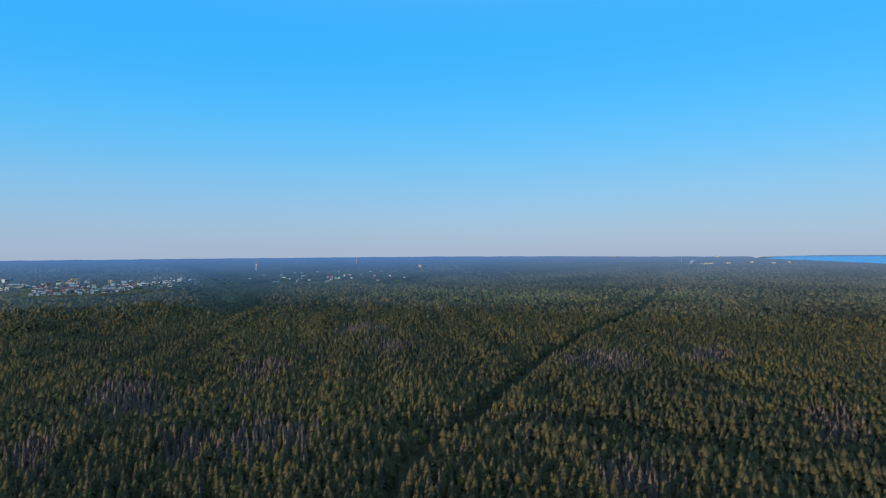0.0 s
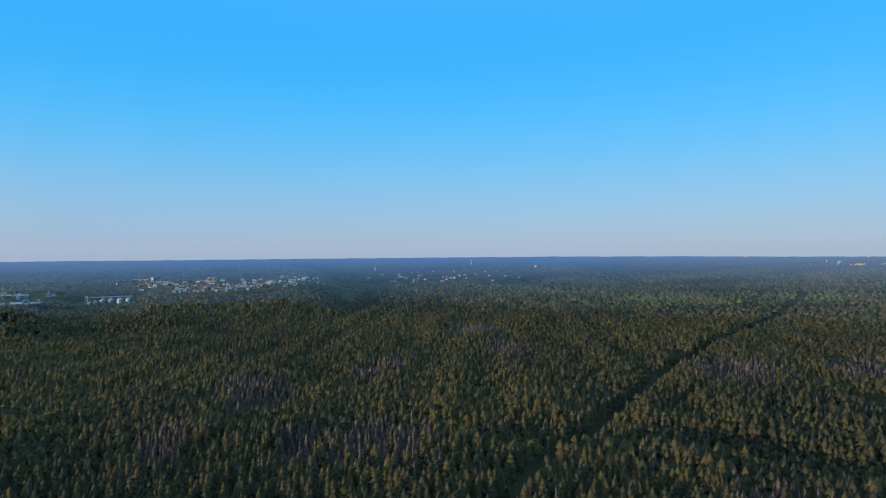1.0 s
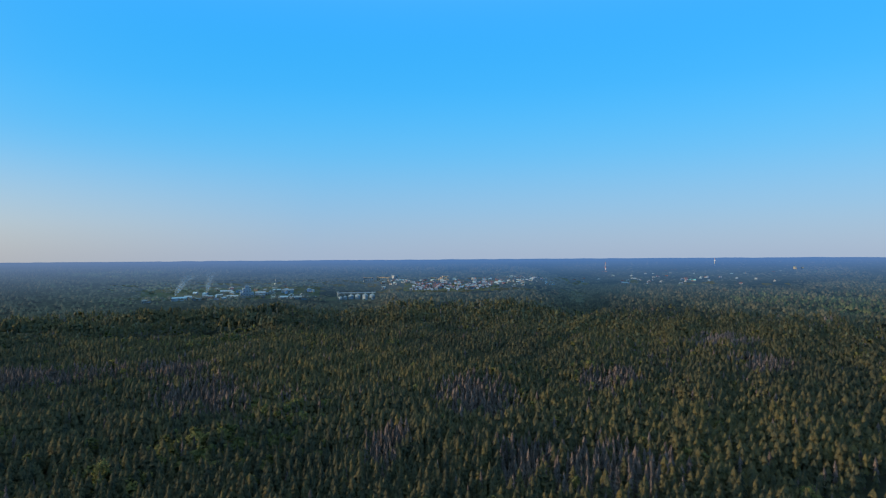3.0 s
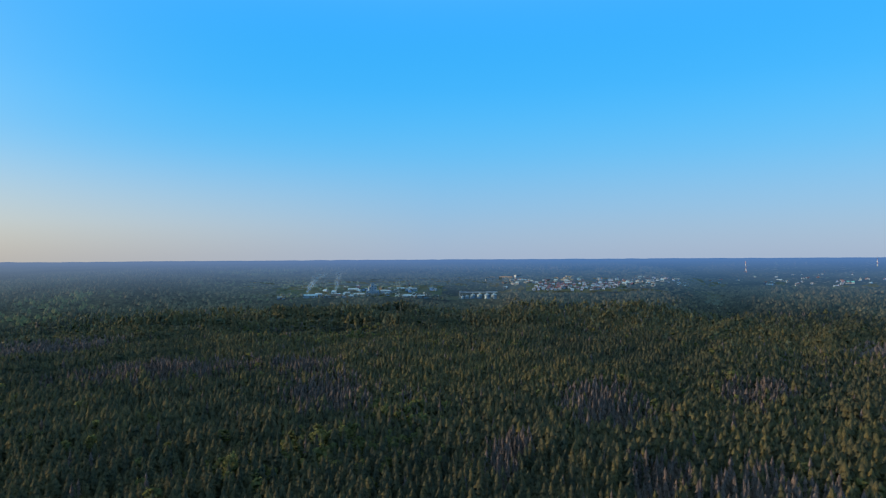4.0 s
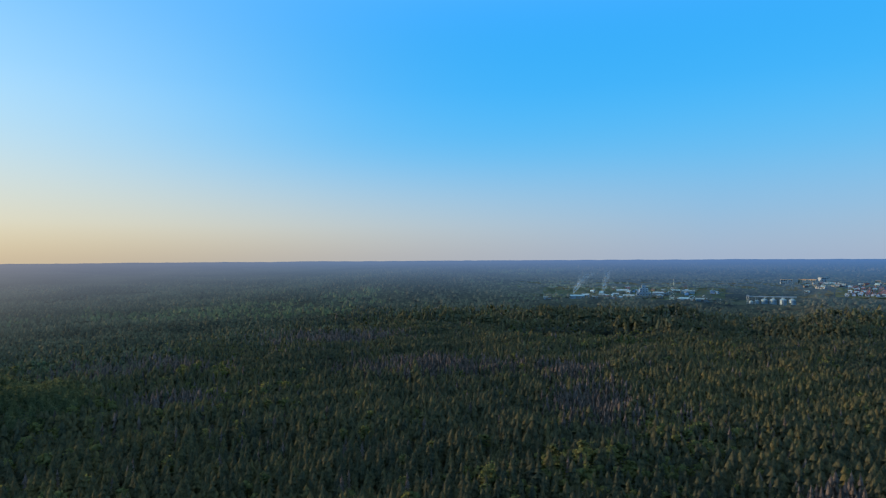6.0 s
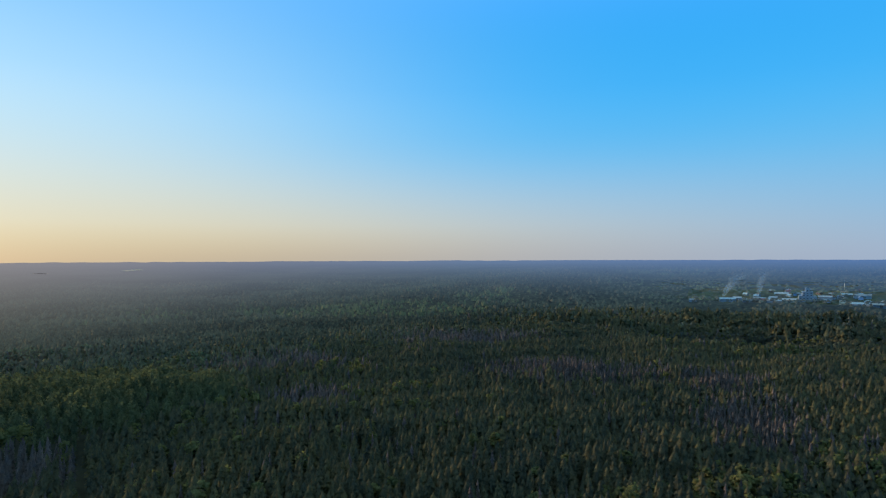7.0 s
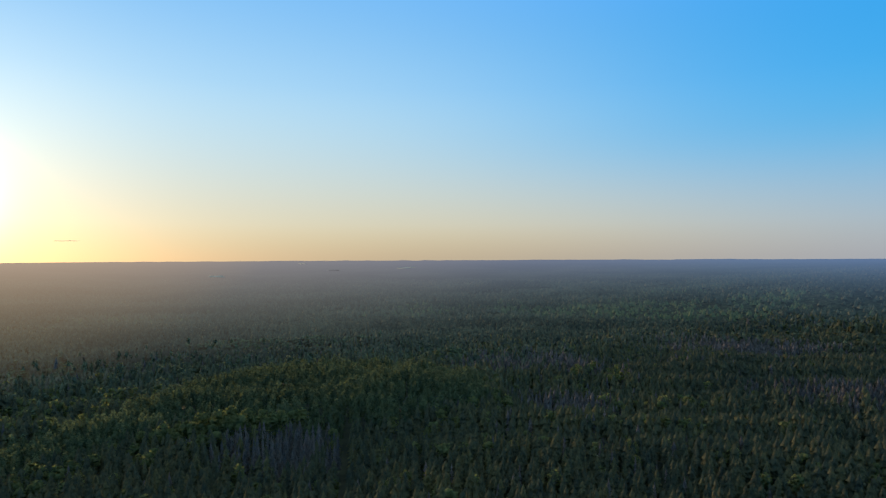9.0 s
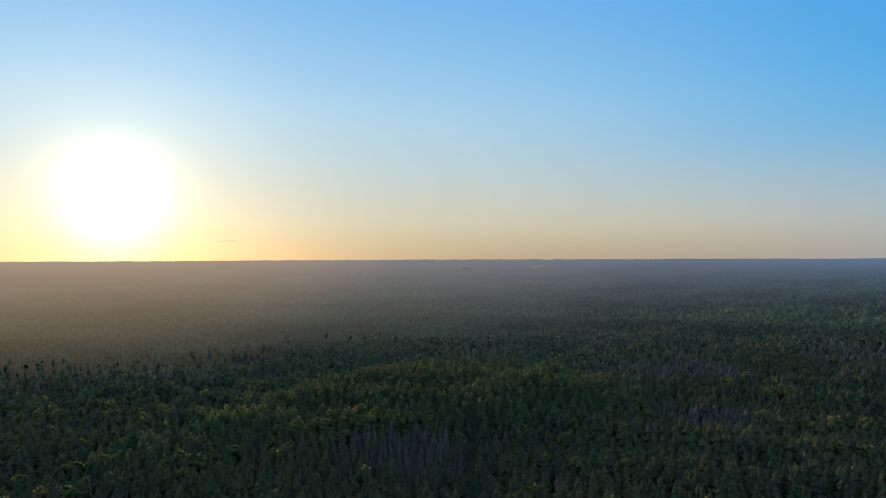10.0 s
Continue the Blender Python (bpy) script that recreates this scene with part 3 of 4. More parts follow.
def single(name, crowns, bark, needles, label, category, group, tall, r):
    """Models of one sort of tree, each an empty at the foot with its trunk and crown."""
    made = []
    for k, c in enumerate(crowns):
        v, f, m = joined(c)
        root = new(name)
        tv, tf, tm = joined([spike(-0.6, tall * 0.5, r, 7, 0, 0.62), spike(tall * 0.5, tall * 0.96, r * 0.62, 5, 0, 0.12)])
        part("trunk", mesh_of("trunk", tv, tf, [bark]), root)
        part("crown", mesh_of("crown", v, f, [needles], None, np.full(len(v), 0.3 + 0.4 * k / max(1, len(crowns) - 1))), root)
        tagged(root, label, category, group)
        made.append(root)
    return made


def fine(seed, fn):
    return [fn(np.random.RandomState(seed + k)) for k in range(6)]


SINGLE = {
    "spruce": single("spruce_tree", fine(2000, lambda g: spruce_crown(g, 13, 8, 0.3, 2.1, 24, 0.58, 6.0, 34, 0.3)), BARK, SPRUCE,
                     "tall olive-green spruce with drooping branches", "spruce tree", "spruces along the near edge", 24, 0.2),
    "dead": single("dead_spruce", fine(2100, lambda g: spruce_crown(g, 12, 7, 0.3, 1.5, 23.5, 0.35, 6.5, 30, 0.18)), BARK, DEAD,
                   "dead spruce with bare grey-brown twigs", "dead tree", "dead spruces along the near edge", 23.5, 0.17),
    "leaf": single("birch_tree", fine(2200, lambda g: clumped_crown(g, 9, 2.4, 3.5, 18.5, 1.35, 90, 0.4)), BIRCH_BARK, LEAF,
                   "birch with a bright yellow-green leafy crown", "birch tree", "birches along the near edge", 20, 0.16),
    "pine": single("pine_tree", fine(2300, lambda g: spruce_crown(g, 8, 8, 0.55, 2.2, 23.5, 0.65, 3.8, 20, 0.3)), BARK, PINE,
                   "tall pine with a dark green crown", "pine tree", "pines along the near edge", 22, 0.19),
}
rng = np.random.RandomState(77)
sx, sy = scatter(212, 230, -30, 145, 4.55, rng)
keep = strip(sx, sy)
sx, sy = sx[keep], sy[keep]
ss = sizes(sx, sy, rng)
sz, ssort = height(sx, sy), species(sx, sy, rng)
used = set()
for x, y, z, s, k in zip(sx, sy, sz, ss, ssort):
    model = SINGLE[NAMES[k]][rng.randint(6)]
    m = pose(x, y, z, 0, 0, rng.uniform(0, 360))
    if model.name in used:
        tree = copy_thing(model, m)
    else:
        tree, _ = model, used.add(model.name)
        tree.matrix_basis = m
    tree.scale = (1.12 * s, 1.12 * s, s)
for models in SINGLE.values():
    for model in models:
        if model.name not in used:
            for ob in (*model.children_recursive, model):
                bpy.data.objects.remove(ob)


# ---- distance and lake ----
def painted_haze(name, dark, light):
    """Wooded country from a few hundred metres out, its haze painted in as emission over a darkened base colour."""
    m, n, l, b = shader(name)
    where = n.new("ShaderNodeNewGeometry")
    size = n.new("ShaderNodeVectorMath")
    size.operation = "LENGTH"
    l.new(where.outputs["Position"], size.inputs[0])
    depth = n.new("ShaderNodeAttribute")
    depth.attribute_name = "tone"
    unit = n.new("ShaderNodeVectorMath")
    unit.operation = "NORMALIZE"
    l.new(where.outputs["Position"], unit.inputs[0])
    dot = n.new("ShaderNodeVectorMath")
    dot.operation = "DOT_PRODUCT"
    dot.inputs[1].default_value = SUN_WAY
    l.new(unit.outputs["Vector"], dot.inputs[0])
    # haze colour painted as emission, blue away from the sun and warm towards it
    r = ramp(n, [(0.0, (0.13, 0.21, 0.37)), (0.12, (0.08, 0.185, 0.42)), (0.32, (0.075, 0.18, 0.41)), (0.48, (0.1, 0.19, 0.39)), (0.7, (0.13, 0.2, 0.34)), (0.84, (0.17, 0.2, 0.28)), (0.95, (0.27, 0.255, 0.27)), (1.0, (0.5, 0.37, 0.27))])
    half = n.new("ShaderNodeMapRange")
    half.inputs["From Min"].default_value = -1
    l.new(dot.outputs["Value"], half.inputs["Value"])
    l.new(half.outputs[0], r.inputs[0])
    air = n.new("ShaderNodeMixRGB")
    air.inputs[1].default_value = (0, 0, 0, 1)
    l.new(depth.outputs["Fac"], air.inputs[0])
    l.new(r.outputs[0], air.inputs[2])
    # the painted haze is greyer nearer by
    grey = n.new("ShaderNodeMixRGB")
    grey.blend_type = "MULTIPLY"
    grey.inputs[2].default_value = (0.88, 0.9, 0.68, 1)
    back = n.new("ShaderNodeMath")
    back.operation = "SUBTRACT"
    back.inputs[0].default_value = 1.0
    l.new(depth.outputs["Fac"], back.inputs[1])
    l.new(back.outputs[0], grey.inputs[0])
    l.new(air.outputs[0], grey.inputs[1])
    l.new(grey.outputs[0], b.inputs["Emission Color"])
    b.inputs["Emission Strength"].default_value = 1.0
    leaves = n.new("ShaderNodeTexNoise")
    leaves.inputs["Scale"].default_value, leaves.inputs["Detail"].default_value = 0.0045, 7
    l.new(where.outputs["Position"], leaves.inputs["Vector"])
    mottle = ramp(n, [(0.41, dark), (0.6, light)])
    crowns = n.new("ShaderNodeTexNoise")
    crowns.inputs["Scale"].default_value, crowns.inputs["Detail"].default_value = 0.17, 3
    l.new(where.outputs["Position"], crowns.inputs["Vector"])
    both = n.new("ShaderNodeMixRGB")
    both.inputs[0].default_value = 0.5
    l.new(leaves.outputs["Fac"], both.inputs[1])
    l.new(crowns.outputs["Fac"], both.inputs[2])
    l.new(both.outputs[0], mottle.inputs[0])
    # base colour darkened with depth, as haze would dim it
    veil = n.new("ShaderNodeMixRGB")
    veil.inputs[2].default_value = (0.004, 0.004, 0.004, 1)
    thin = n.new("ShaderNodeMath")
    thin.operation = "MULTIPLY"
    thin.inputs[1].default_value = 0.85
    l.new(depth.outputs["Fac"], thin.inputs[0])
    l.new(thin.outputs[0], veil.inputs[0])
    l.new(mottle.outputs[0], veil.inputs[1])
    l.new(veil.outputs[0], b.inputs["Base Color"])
    b.inputs["Roughness"].default_value = 0.9
    b.inputs["Specular IOR Level"].default_value = 0.0
    return m


FAR_LAND = painted_haze("far_country_painted_haze", (0.027, 0.03, 0.026), (0.088, 0.084, 0.062))
# sheet just under the tree tops, darkened as painted shade between crowns
FAR_SHADE = painted_haze("far_crown_gap_shade", (0.014, 0.017, 0.015), (0.056, 0.056, 0.042))
FAR_GREEN = painted_haze("far_broadleaved_painted_haze", (0.044, 0.054, 0.034), (0.1, 0.11, 0.064))


def far_height(x, y):
    r = np.hypot(x, y)
    rim = smooth(3300, 4850, r)
    return height(x, y) + np.maximum(0.2, 16.5 * (1 - 0.988 * settled(x, y)) * np.minimum(1, 1.5 * low_wood(x, y) - 0.5)) + 7 * smooth(1900, 2700, r) + 1.6 * waves(x, y, 170, 65) * (1 - settled(x, y)) + 3 * rim + rim * (0.6 * waves(x, y, 2600, 61) + 0.15 * waves(x, y, 420, 62))


def haze_depth(x, y, z):
    """How strongly haze is painted on a far place, by its angle below the flight: 0 near, 1 at the horizon."""
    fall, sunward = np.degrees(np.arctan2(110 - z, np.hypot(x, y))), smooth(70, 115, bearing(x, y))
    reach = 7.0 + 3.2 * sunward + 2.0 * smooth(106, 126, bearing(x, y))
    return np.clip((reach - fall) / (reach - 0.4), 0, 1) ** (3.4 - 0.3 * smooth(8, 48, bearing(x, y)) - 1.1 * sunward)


def far_sheet():
    """A ring of distant country whose inner edge follows hazy_from."""
    steps, rows = 560, 56
    A, K = np.meshgrid(np.linspace(-180, 180, steps, endpoint=False), np.linspace(0, 1, rows), indexing="ij")
    R0 = hazy_from(A) + 100 + 20 * waves(np.sin(np.radians(A)) * 2000, np.cos(np.radians(A)) * 2000, 160, 63) - 10
    R = R0 * (4855 / R0) ** K
    x, y = -np.sin(np.radians(A)) * R, np.cos(np.radians(A)) * R
    z = far_height(x, y) - 13 * (1 - smooth(0, 60, R - R0)) * (1 - settled(x, y))
    bank = smooth(-150, -10, R - shore(A)) * (A < -26.3) * (A > -75)
    z = z + (73.9 - z) * bank
    i, j = np.meshgrid(np.arange(steps), np.arange(rows - 1), indexing="ij")
    p, q = (i * rows + j).ravel(), ((i + 1) % steps * rows + j).ravel()
    t = np.concatenate([np.stack([p, p + 1, q + 1], 1), np.stack([p, q + 1, q], 1)])
    return np.stack([x, y, z], -1).reshape(-1, 3), t


fv, ft = far_sheet()
mid = fv[ft].mean(1)
ma, mr = bearing(mid[:, 0], mid[:, 1]), np.hypot(mid[:, 0], mid[:, 1])
wet = (ma < -26.5) & (ma > -75) & (mr > shore(ma) + 25)
tagged(new("backdrop", mesh_of("backdrop", fv, ft[~wet], [FAR_SHADE], None, haze_depth(*fv.T))), "wooded country to the horizon with blue haze painted in", "distance", kind="structure")


def far_woods(seed=640):
    """Tree tops all over the distant country, one mesh."""
    rng = np.random.RandomState(seed)
    a, r = [], []
    for count, a0, a1, r0, r1 in ((38000, -42, 152, 430, 1500), (38000, -42, 152, 1500, 2200), (38000, -42, 152, 2200, 3900), (19000, 70, 150, 330, 950)):
        a.append(rng.uniform(a0, a1, count))
        r.append(np.sqrt(r0 ** 2 + (r1 ** 2 - r0 ** 2) * rng.uniform(0, 1, count) ** 1.15))
    a, r = np.concatenate(a), np.concatenate(r)
    keep = rng.uniform(size=len(a)) < smooth(-160, 120, r - hazy_from(a))
    a, r = a[keep], r[keep]
    x, y = -np.sin(np.radians(a)) * r, np.cos(np.radians(a)) * r
    keep = (rng.uniform(size=len(x)) > open_ground(x, y, False)) & (~knoll(x, y) | (r > 620))
    x, y, r = x[keep], y[keep], r[keep]
    z = height(x, y)
    s = sizes(x, y, rng)
    wide = rng.uniform(0.85, 1.2, len(x)) * (1 + 0.4 * smooth(1350, 1700, r) + 1.0 * smooth(2000, 3600, r))
    bands = waves(x, y, 520, 32) + 0.6 * waves(x, y, 170, 33)
    green = ((inside(x, y, LEAF_STANDS) > 0) & (rng.uniform(size=len(x)) < 0.75)) | (rng.uniform(size=len(x)) < 0.35 * smooth(0.3, 0.9, bands))
    for sort, mat, kind, name, label in (
            (~green, FAR_LAND, "spruce", "backdrop_woods", "far forest reaching to the horizon with blue-green painted haze"),
            (green, FAR_GREEN, "leaf", "backdrop_broadleaved_woods", "far green broadleaved woods with painted haze")):
        vs, fs, base = [], [], 0
        for models, r0, r1 in ((FARTHER[kind], 0, 640), (FAR[kind], 640, 950), (DISTANT[kind], 950, 5000)):
            which = rng.randint(len(models), size=len(x))
            for m, (v, f, _) in enumerate(models):
                i = np.where((which == m) & sort & (r >= r0) & (r < r1))[0]
                px = x[i, None] + v[None, :, 0] * wide[i, None]
                py = y[i, None] + v[None, :, 1] * wide[i, None]
                pz = z[i, None] + v[None, :, 2] * s[i, None]
                vs.append(np.stack([px, py, pz], -1).reshape(-1, 3))
                fs.append((f[None] + (base + np.arange(len(i)) * len(v))[:, None, None]).reshape(-1, 3))
                base += len(i) * len(v)
        v = np.concatenate(vs)
        me = mesh_of(name, v, np.concatenate(fs), [mat], None, haze_depth(*v.T))
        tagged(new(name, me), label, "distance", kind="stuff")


far_woods()


def cloud_streak(az, up, length, thick, dense, colour, label):
    """A thin bank of evening cloud."""
    m, n, l, b = shader("thin_cloud")
    b.inputs["Base Color"].default_value = (*colour, 1)
    b.inputs["Roughness"].default_value, b.inputs["Alpha"].default_value = 1.0, dense
    bm = bmesh.new()
    for x, w, t, z in ((0, 1.0, 1.0, 0), (-0.5, 0.62, 0.72, -0.5), (0.54, 0.5, 0.6, 0.45)):
        made = bmesh.ops.create_uvsphere(bm, u_segments=20, v_segments=8, radius=1)["verts"]
        for v in made:
            v.co = ((x + v.co.x * w) * length, v.co.y * 30, (z + v.co.z * t) * thick)
    me = bpy.data.meshes.new("backdrop_cloud")
    bm.to_mesh(me)
    bm.free()
    me.materials.append(m)
    ob = new("backdrop_cloud", me)
    x, y = polar(az, 4520)
    ob.matrix_basis = pose(x, y, 110 + 4520 * math.tan(radians(up)), 0, 0, az)
    return tagged(ob, label, "cloud", kind="structure")


cloud_streak(131.2, 1.42, 70, 3.0, 0.16, (0.75, 0.6, 0.5), "thin dark streak of cloud low over the horizon")

# pale clearings in the far woods, laid at tree-top height to show from the flight
FIELD = plain("dry_grass", (0.14, 0.135, 0.13), (0.21, 0.2, 0.19), 0.02, 0.95)


def far_field(az, half, r0, r1):
    A, R = np.meshgrid(np.linspace(az - half, az + half, 10), np.linspace(r0, r1, 8), indexing="ij")
    A = A + half * 0.6 * (R - r0) / (r1 - r0) * np.sign(half)
    x, y = -np.sin(np.radians(A)) * R, np.cos(np.radians(A)) * R
    v = np.stack([x, y, far_height(x, y) + 5.0], -1).reshape(-1, 3)
    f = [t for i in range(9) for j in range(7) for t in ((i * 8 + j, i * 8 + j + 1, i * 8 + j + 9), (i * 8 + j, i * 8 + j + 9, i * 8 + j + 8))]
    tagged(new("backdrop_field", mesh_of("backdrop_field", v, np.array(f), [FIELD])), "pale clearing among the far hazy woods", "field", kind="structure")


for az, half, r0, r1 in ((112.6, 0.35, 3600, 3760), (109.2, 0.5, 2700, 2790), (103.0, 0.7, 2950, 3040), (118.6, 0.6, 2300, 2350)):
    far_field(az, half, r0, r1)


def lake_sheet():
    v, f = [], []
    steps, rows = 90, 8
    for i in range(steps + 1):
        a = -26.6 - 48 * i / steps
        r0 = float(shore(np.array(a)))
        r1 = r0 + (4858 - r0) * min(1.0, (i + 0.02) / 4)
        for j in range(rows + 1):
            x, y = polar(a, r0 + (r1 - r0) * j / rows)
            v.append((x, y, 74.0))
    for i in range(steps):
        for j in range(rows):
            p = i * (rows + 1) + j
            f += [(p, p + 1, p + rows + 2), (p, p + rows + 2, p + rows + 1)]
    return np.array(v), np.array(f)


WATER, wn2, wl2, wb = shader("lake_water")
wb.inputs["Base Color"].default_value = (0.03, 0.21, 0.56, 1)
wb.inputs["Specular IOR Level"].default_value = 0.25
wb.inputs["Roughness"].default_value = 0.3
ripple = wn2.new("ShaderNodeTexNoise")
ripple.inputs["Scale"].default_value, ripple.inputs["Detail"].default_value = 0.15, 4
pos = wn2.new("ShaderNodeNewGeometry")
wl2.new(pos.outputs["Position"], ripple.inputs["Vector"])
wave = wn2.new("ShaderNodeBump")
wave.inputs["Strength"].default_value, wave.inputs["Distance"].default_value = 0.5, 1.0
wl2.new(ripple.outputs["Fac"], wave.inputs["Height"])
wl2.new(wave.outputs[0], wb.inputs["Normal"])
lv, lf = lake_sheet()
tagged(new("water", mesh_of("water", lv, lf, [WATER])), "calm blue lake beyond the forest", "lake", kind="structure")


def far_shore():
    v, f = [], []
    for i in range(121):
        a = -27.2 - 47 * i / 120
        top = 74.3 + 8.5 * min(1, i / 10) + 0.5 * math.sin(a * 1.7) + 0.3 * math.sin(a * 5.1)
        for r, z in ((4838, 74.0), (4848, top), (4858, top - 1)):
            x, y = polar(a, r)
            v.append((x, y, z))
    for i in range(120):
        for j in range(2):
            p = i * 3 + j
            f += [(p, p + 1, p + 4), (p, p + 4, p + 3)]
    return np.array(v), np.array(f)


sv, sf = far_shore()
tagged(new("backdrop_shore", mesh_of("backdrop_shore", sv, sf, [FAR_LAND], None, np.full(len(sv), 1.0))), "thin far shore of the lake with painted haze", "distance", kind="structure")


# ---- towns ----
# sky-blue of tree shade and dimming by haze are put into both plasters
SHADED_LIME = plain("shade_blue_limewash", (0.18, 0.265, 0.45), (0.27, 0.37, 0.6), 0.3, 0.85, vary=0.2)
SHADED_PLASTER = plain("shade_blue_plaster", (0.155, 0.195, 0.27), (0.24, 0.29, 0.38), 0.3, 0.85, vary=0.2)
BEIGE = plain("beige_plaster", (0.26, 0.24, 0.21), (0.34, 0.32, 0.29), 0.3, 0.85, vary=0.1)
BRICK = plain("red_brick", (0.26, 0.1, 0.07), (0.36, 0.16, 0.11), 0.6, 0.9, vary=0.15)
TIMBER = plain("weathered_timber", (0.11, 0.1, 0.1), (0.19, 0.175, 0.17), 0.7, 0.9, vary=0.25)
ROOF_RED = plain("red_roofing", (0.07, 0.036, 0.065), (0.1, 0.056, 0.092), 0.5, 0.6, vary=0.2)
ROOF_ORANGE = plain("orange_roofing", (0.3, 0.17, 0.1), (0.38, 0.23, 0.14), 0.5, 0.7)
# the blue of shaded roofs is put into this grey
ROOF_SHADED_GREY = plain("shade_blue_grey_roofing", (0.13, 0.17, 0.23), (0.23, 0.28, 0.36), 0.5, 0.6, vary=0.3)
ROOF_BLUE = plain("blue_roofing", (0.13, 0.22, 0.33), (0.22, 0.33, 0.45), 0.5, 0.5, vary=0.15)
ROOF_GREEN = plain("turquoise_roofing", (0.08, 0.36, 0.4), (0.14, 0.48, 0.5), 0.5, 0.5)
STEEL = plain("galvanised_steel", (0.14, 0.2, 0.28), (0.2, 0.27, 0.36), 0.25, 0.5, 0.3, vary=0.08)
RED_PAINT = plain("red_paint", (0.28, 0.13, 0.11), (0.35, 0.17, 0.14), 0.5, 0.6)
WHITE_PAINT = plain("white_paint", (0.5, 0.5, 0.5), (0.6, 0.6, 0.6), 0.5, 0.6)
GLASS = plain("window_glass", (0.03, 0.035, 0.045), (0.05, 0.055, 0.065), 1.0, 0.08)
GRAVEL = plain("pale_gravel", (0.17, 0.175, 0.18), (0.26, 0.26, 0.26), 0.2, 0.95)
MEADOW = plain("meadow_grass", (0.025, 0.034, 0.02), (0.05, 0.058, 0.03), 0.03, 0.95)


def box(bm, x0, x1, y0, y1, z0, z1):
    v = [bm.verts.new((x, y, z)) for z in (z0, z1) for x, y in ((x0, y0), (x1, y0), (x1, y1), (x0, y1))]
    for f in ((3, 2, 1, 0), (4, 5, 6, 7), (0, 1, 5, 4), (1, 2, 6, 5), (2, 3, 7, 6), (3, 0, 4, 7)):
        bm.faces.new([v[i] for i in f])


def drum(bm, r, z0, z1, n=20, cx=0.0, cy=0.0, r1=None):
    r1 = r if r1 is None else r1
    lo = [bm.verts.new((cx + math.cos(i * 6.2832 / n) * r, cy + math.sin(i * 6.2832 / n) * r, z0)) for i in range(n)]
    hi = [bm.verts.new((cx + math.cos(i * 6.2832 / n) * r1, cy + math.sin(i * 6.2832 / n) * r1, z1)) for i in range(n)]
    for i in range(n):
        j = (i + 1) % n
        bm.faces.new((lo[i], lo[j], hi[j], hi[i]))
    bm.faces.new(hi)
    bm.faces.new(lo[::-1])


def lathe(bm, profile, n=28):
    """A closed round body from pairs of radius and height."""
    rings = [[bm.verts.new((math.cos(i * 6.2832 / n) * r, math.sin(i * 6.2832 / n) * r, z)) for i in range(n)] for r, z in profile]
    for lo, hi in zip(rings, rings[1:]):
        for i in range(n):
            j = (i + 1) % n
            bm.faces.new((lo[i], lo[j], hi[j], hi[i]))
    bm.faces.new(rings[-1])
    bm.faces.new(rings[0][::-1])


def strut(bm, a, b, w):
    """A square bar from a to b."""
    a, b = Vector(a), Vector(b)
    d = (b - a).normalized()
    u = d.orthogonal().normalized() * w / 2
    v = d.cross(u)
    lo = [bm.verts.new(a + s * u + t * v) for s, t in ((1, 1), (-1, 1), (-1, -1), (1, -1))]
    hi = [bm.verts.new(b + s * u + t * v) for s, t in ((1, 1), (-1, 1), (-1, -1), (1, -1))]
    for i in range(4):
        j = (i + 1) % 4
        bm.faces.new((lo[i], lo[j], hi[j], hi[i]))
    bm.faces.new(hi)
    bm.faces.new(lo[::-1])


def piece(name, bm, mat, parent, label=""):
    bmesh.ops.recalc_face_normals(bm, faces=bm.faces)
    me = bpy.data.meshes.new(name)
    bm.to_mesh(me)
    bm.free()
    me.materials.append(mat)
    return part(name, me, parent, label)


def gable(bm, w, d, z0, z1, over=0.5):
    """A pitched roof with its ridge along x and thickness."""
    x, y = w / 2 + over, d / 2 + over
    low = z0 - over * (z1 - z0) / y
    prof = [(-y, low), (0, z1), (y, low), (y, low - 0.25), (0, z1 - 0.3), (-y, low - 0.25)]
    a = [bm.verts.new((-x, p, q)) for p, q in prof]
    b = [bm.verts.new((x, p, q)) for p, q in prof]
    for i in range(6):
        j = (i + 1) % 6
        bm.faces.new((a[i], a[j], b[j], b[i]))
    bm.faces.new((a[0], a[1], a[4], a[5]))
    bm.faces.new((a[1], a[2], a[3], a[4]))
    bm.faces.new((b[5], b[4], b[1], b[0]))
    bm.faces.new((b[4], b[3], b[2], b[1]))


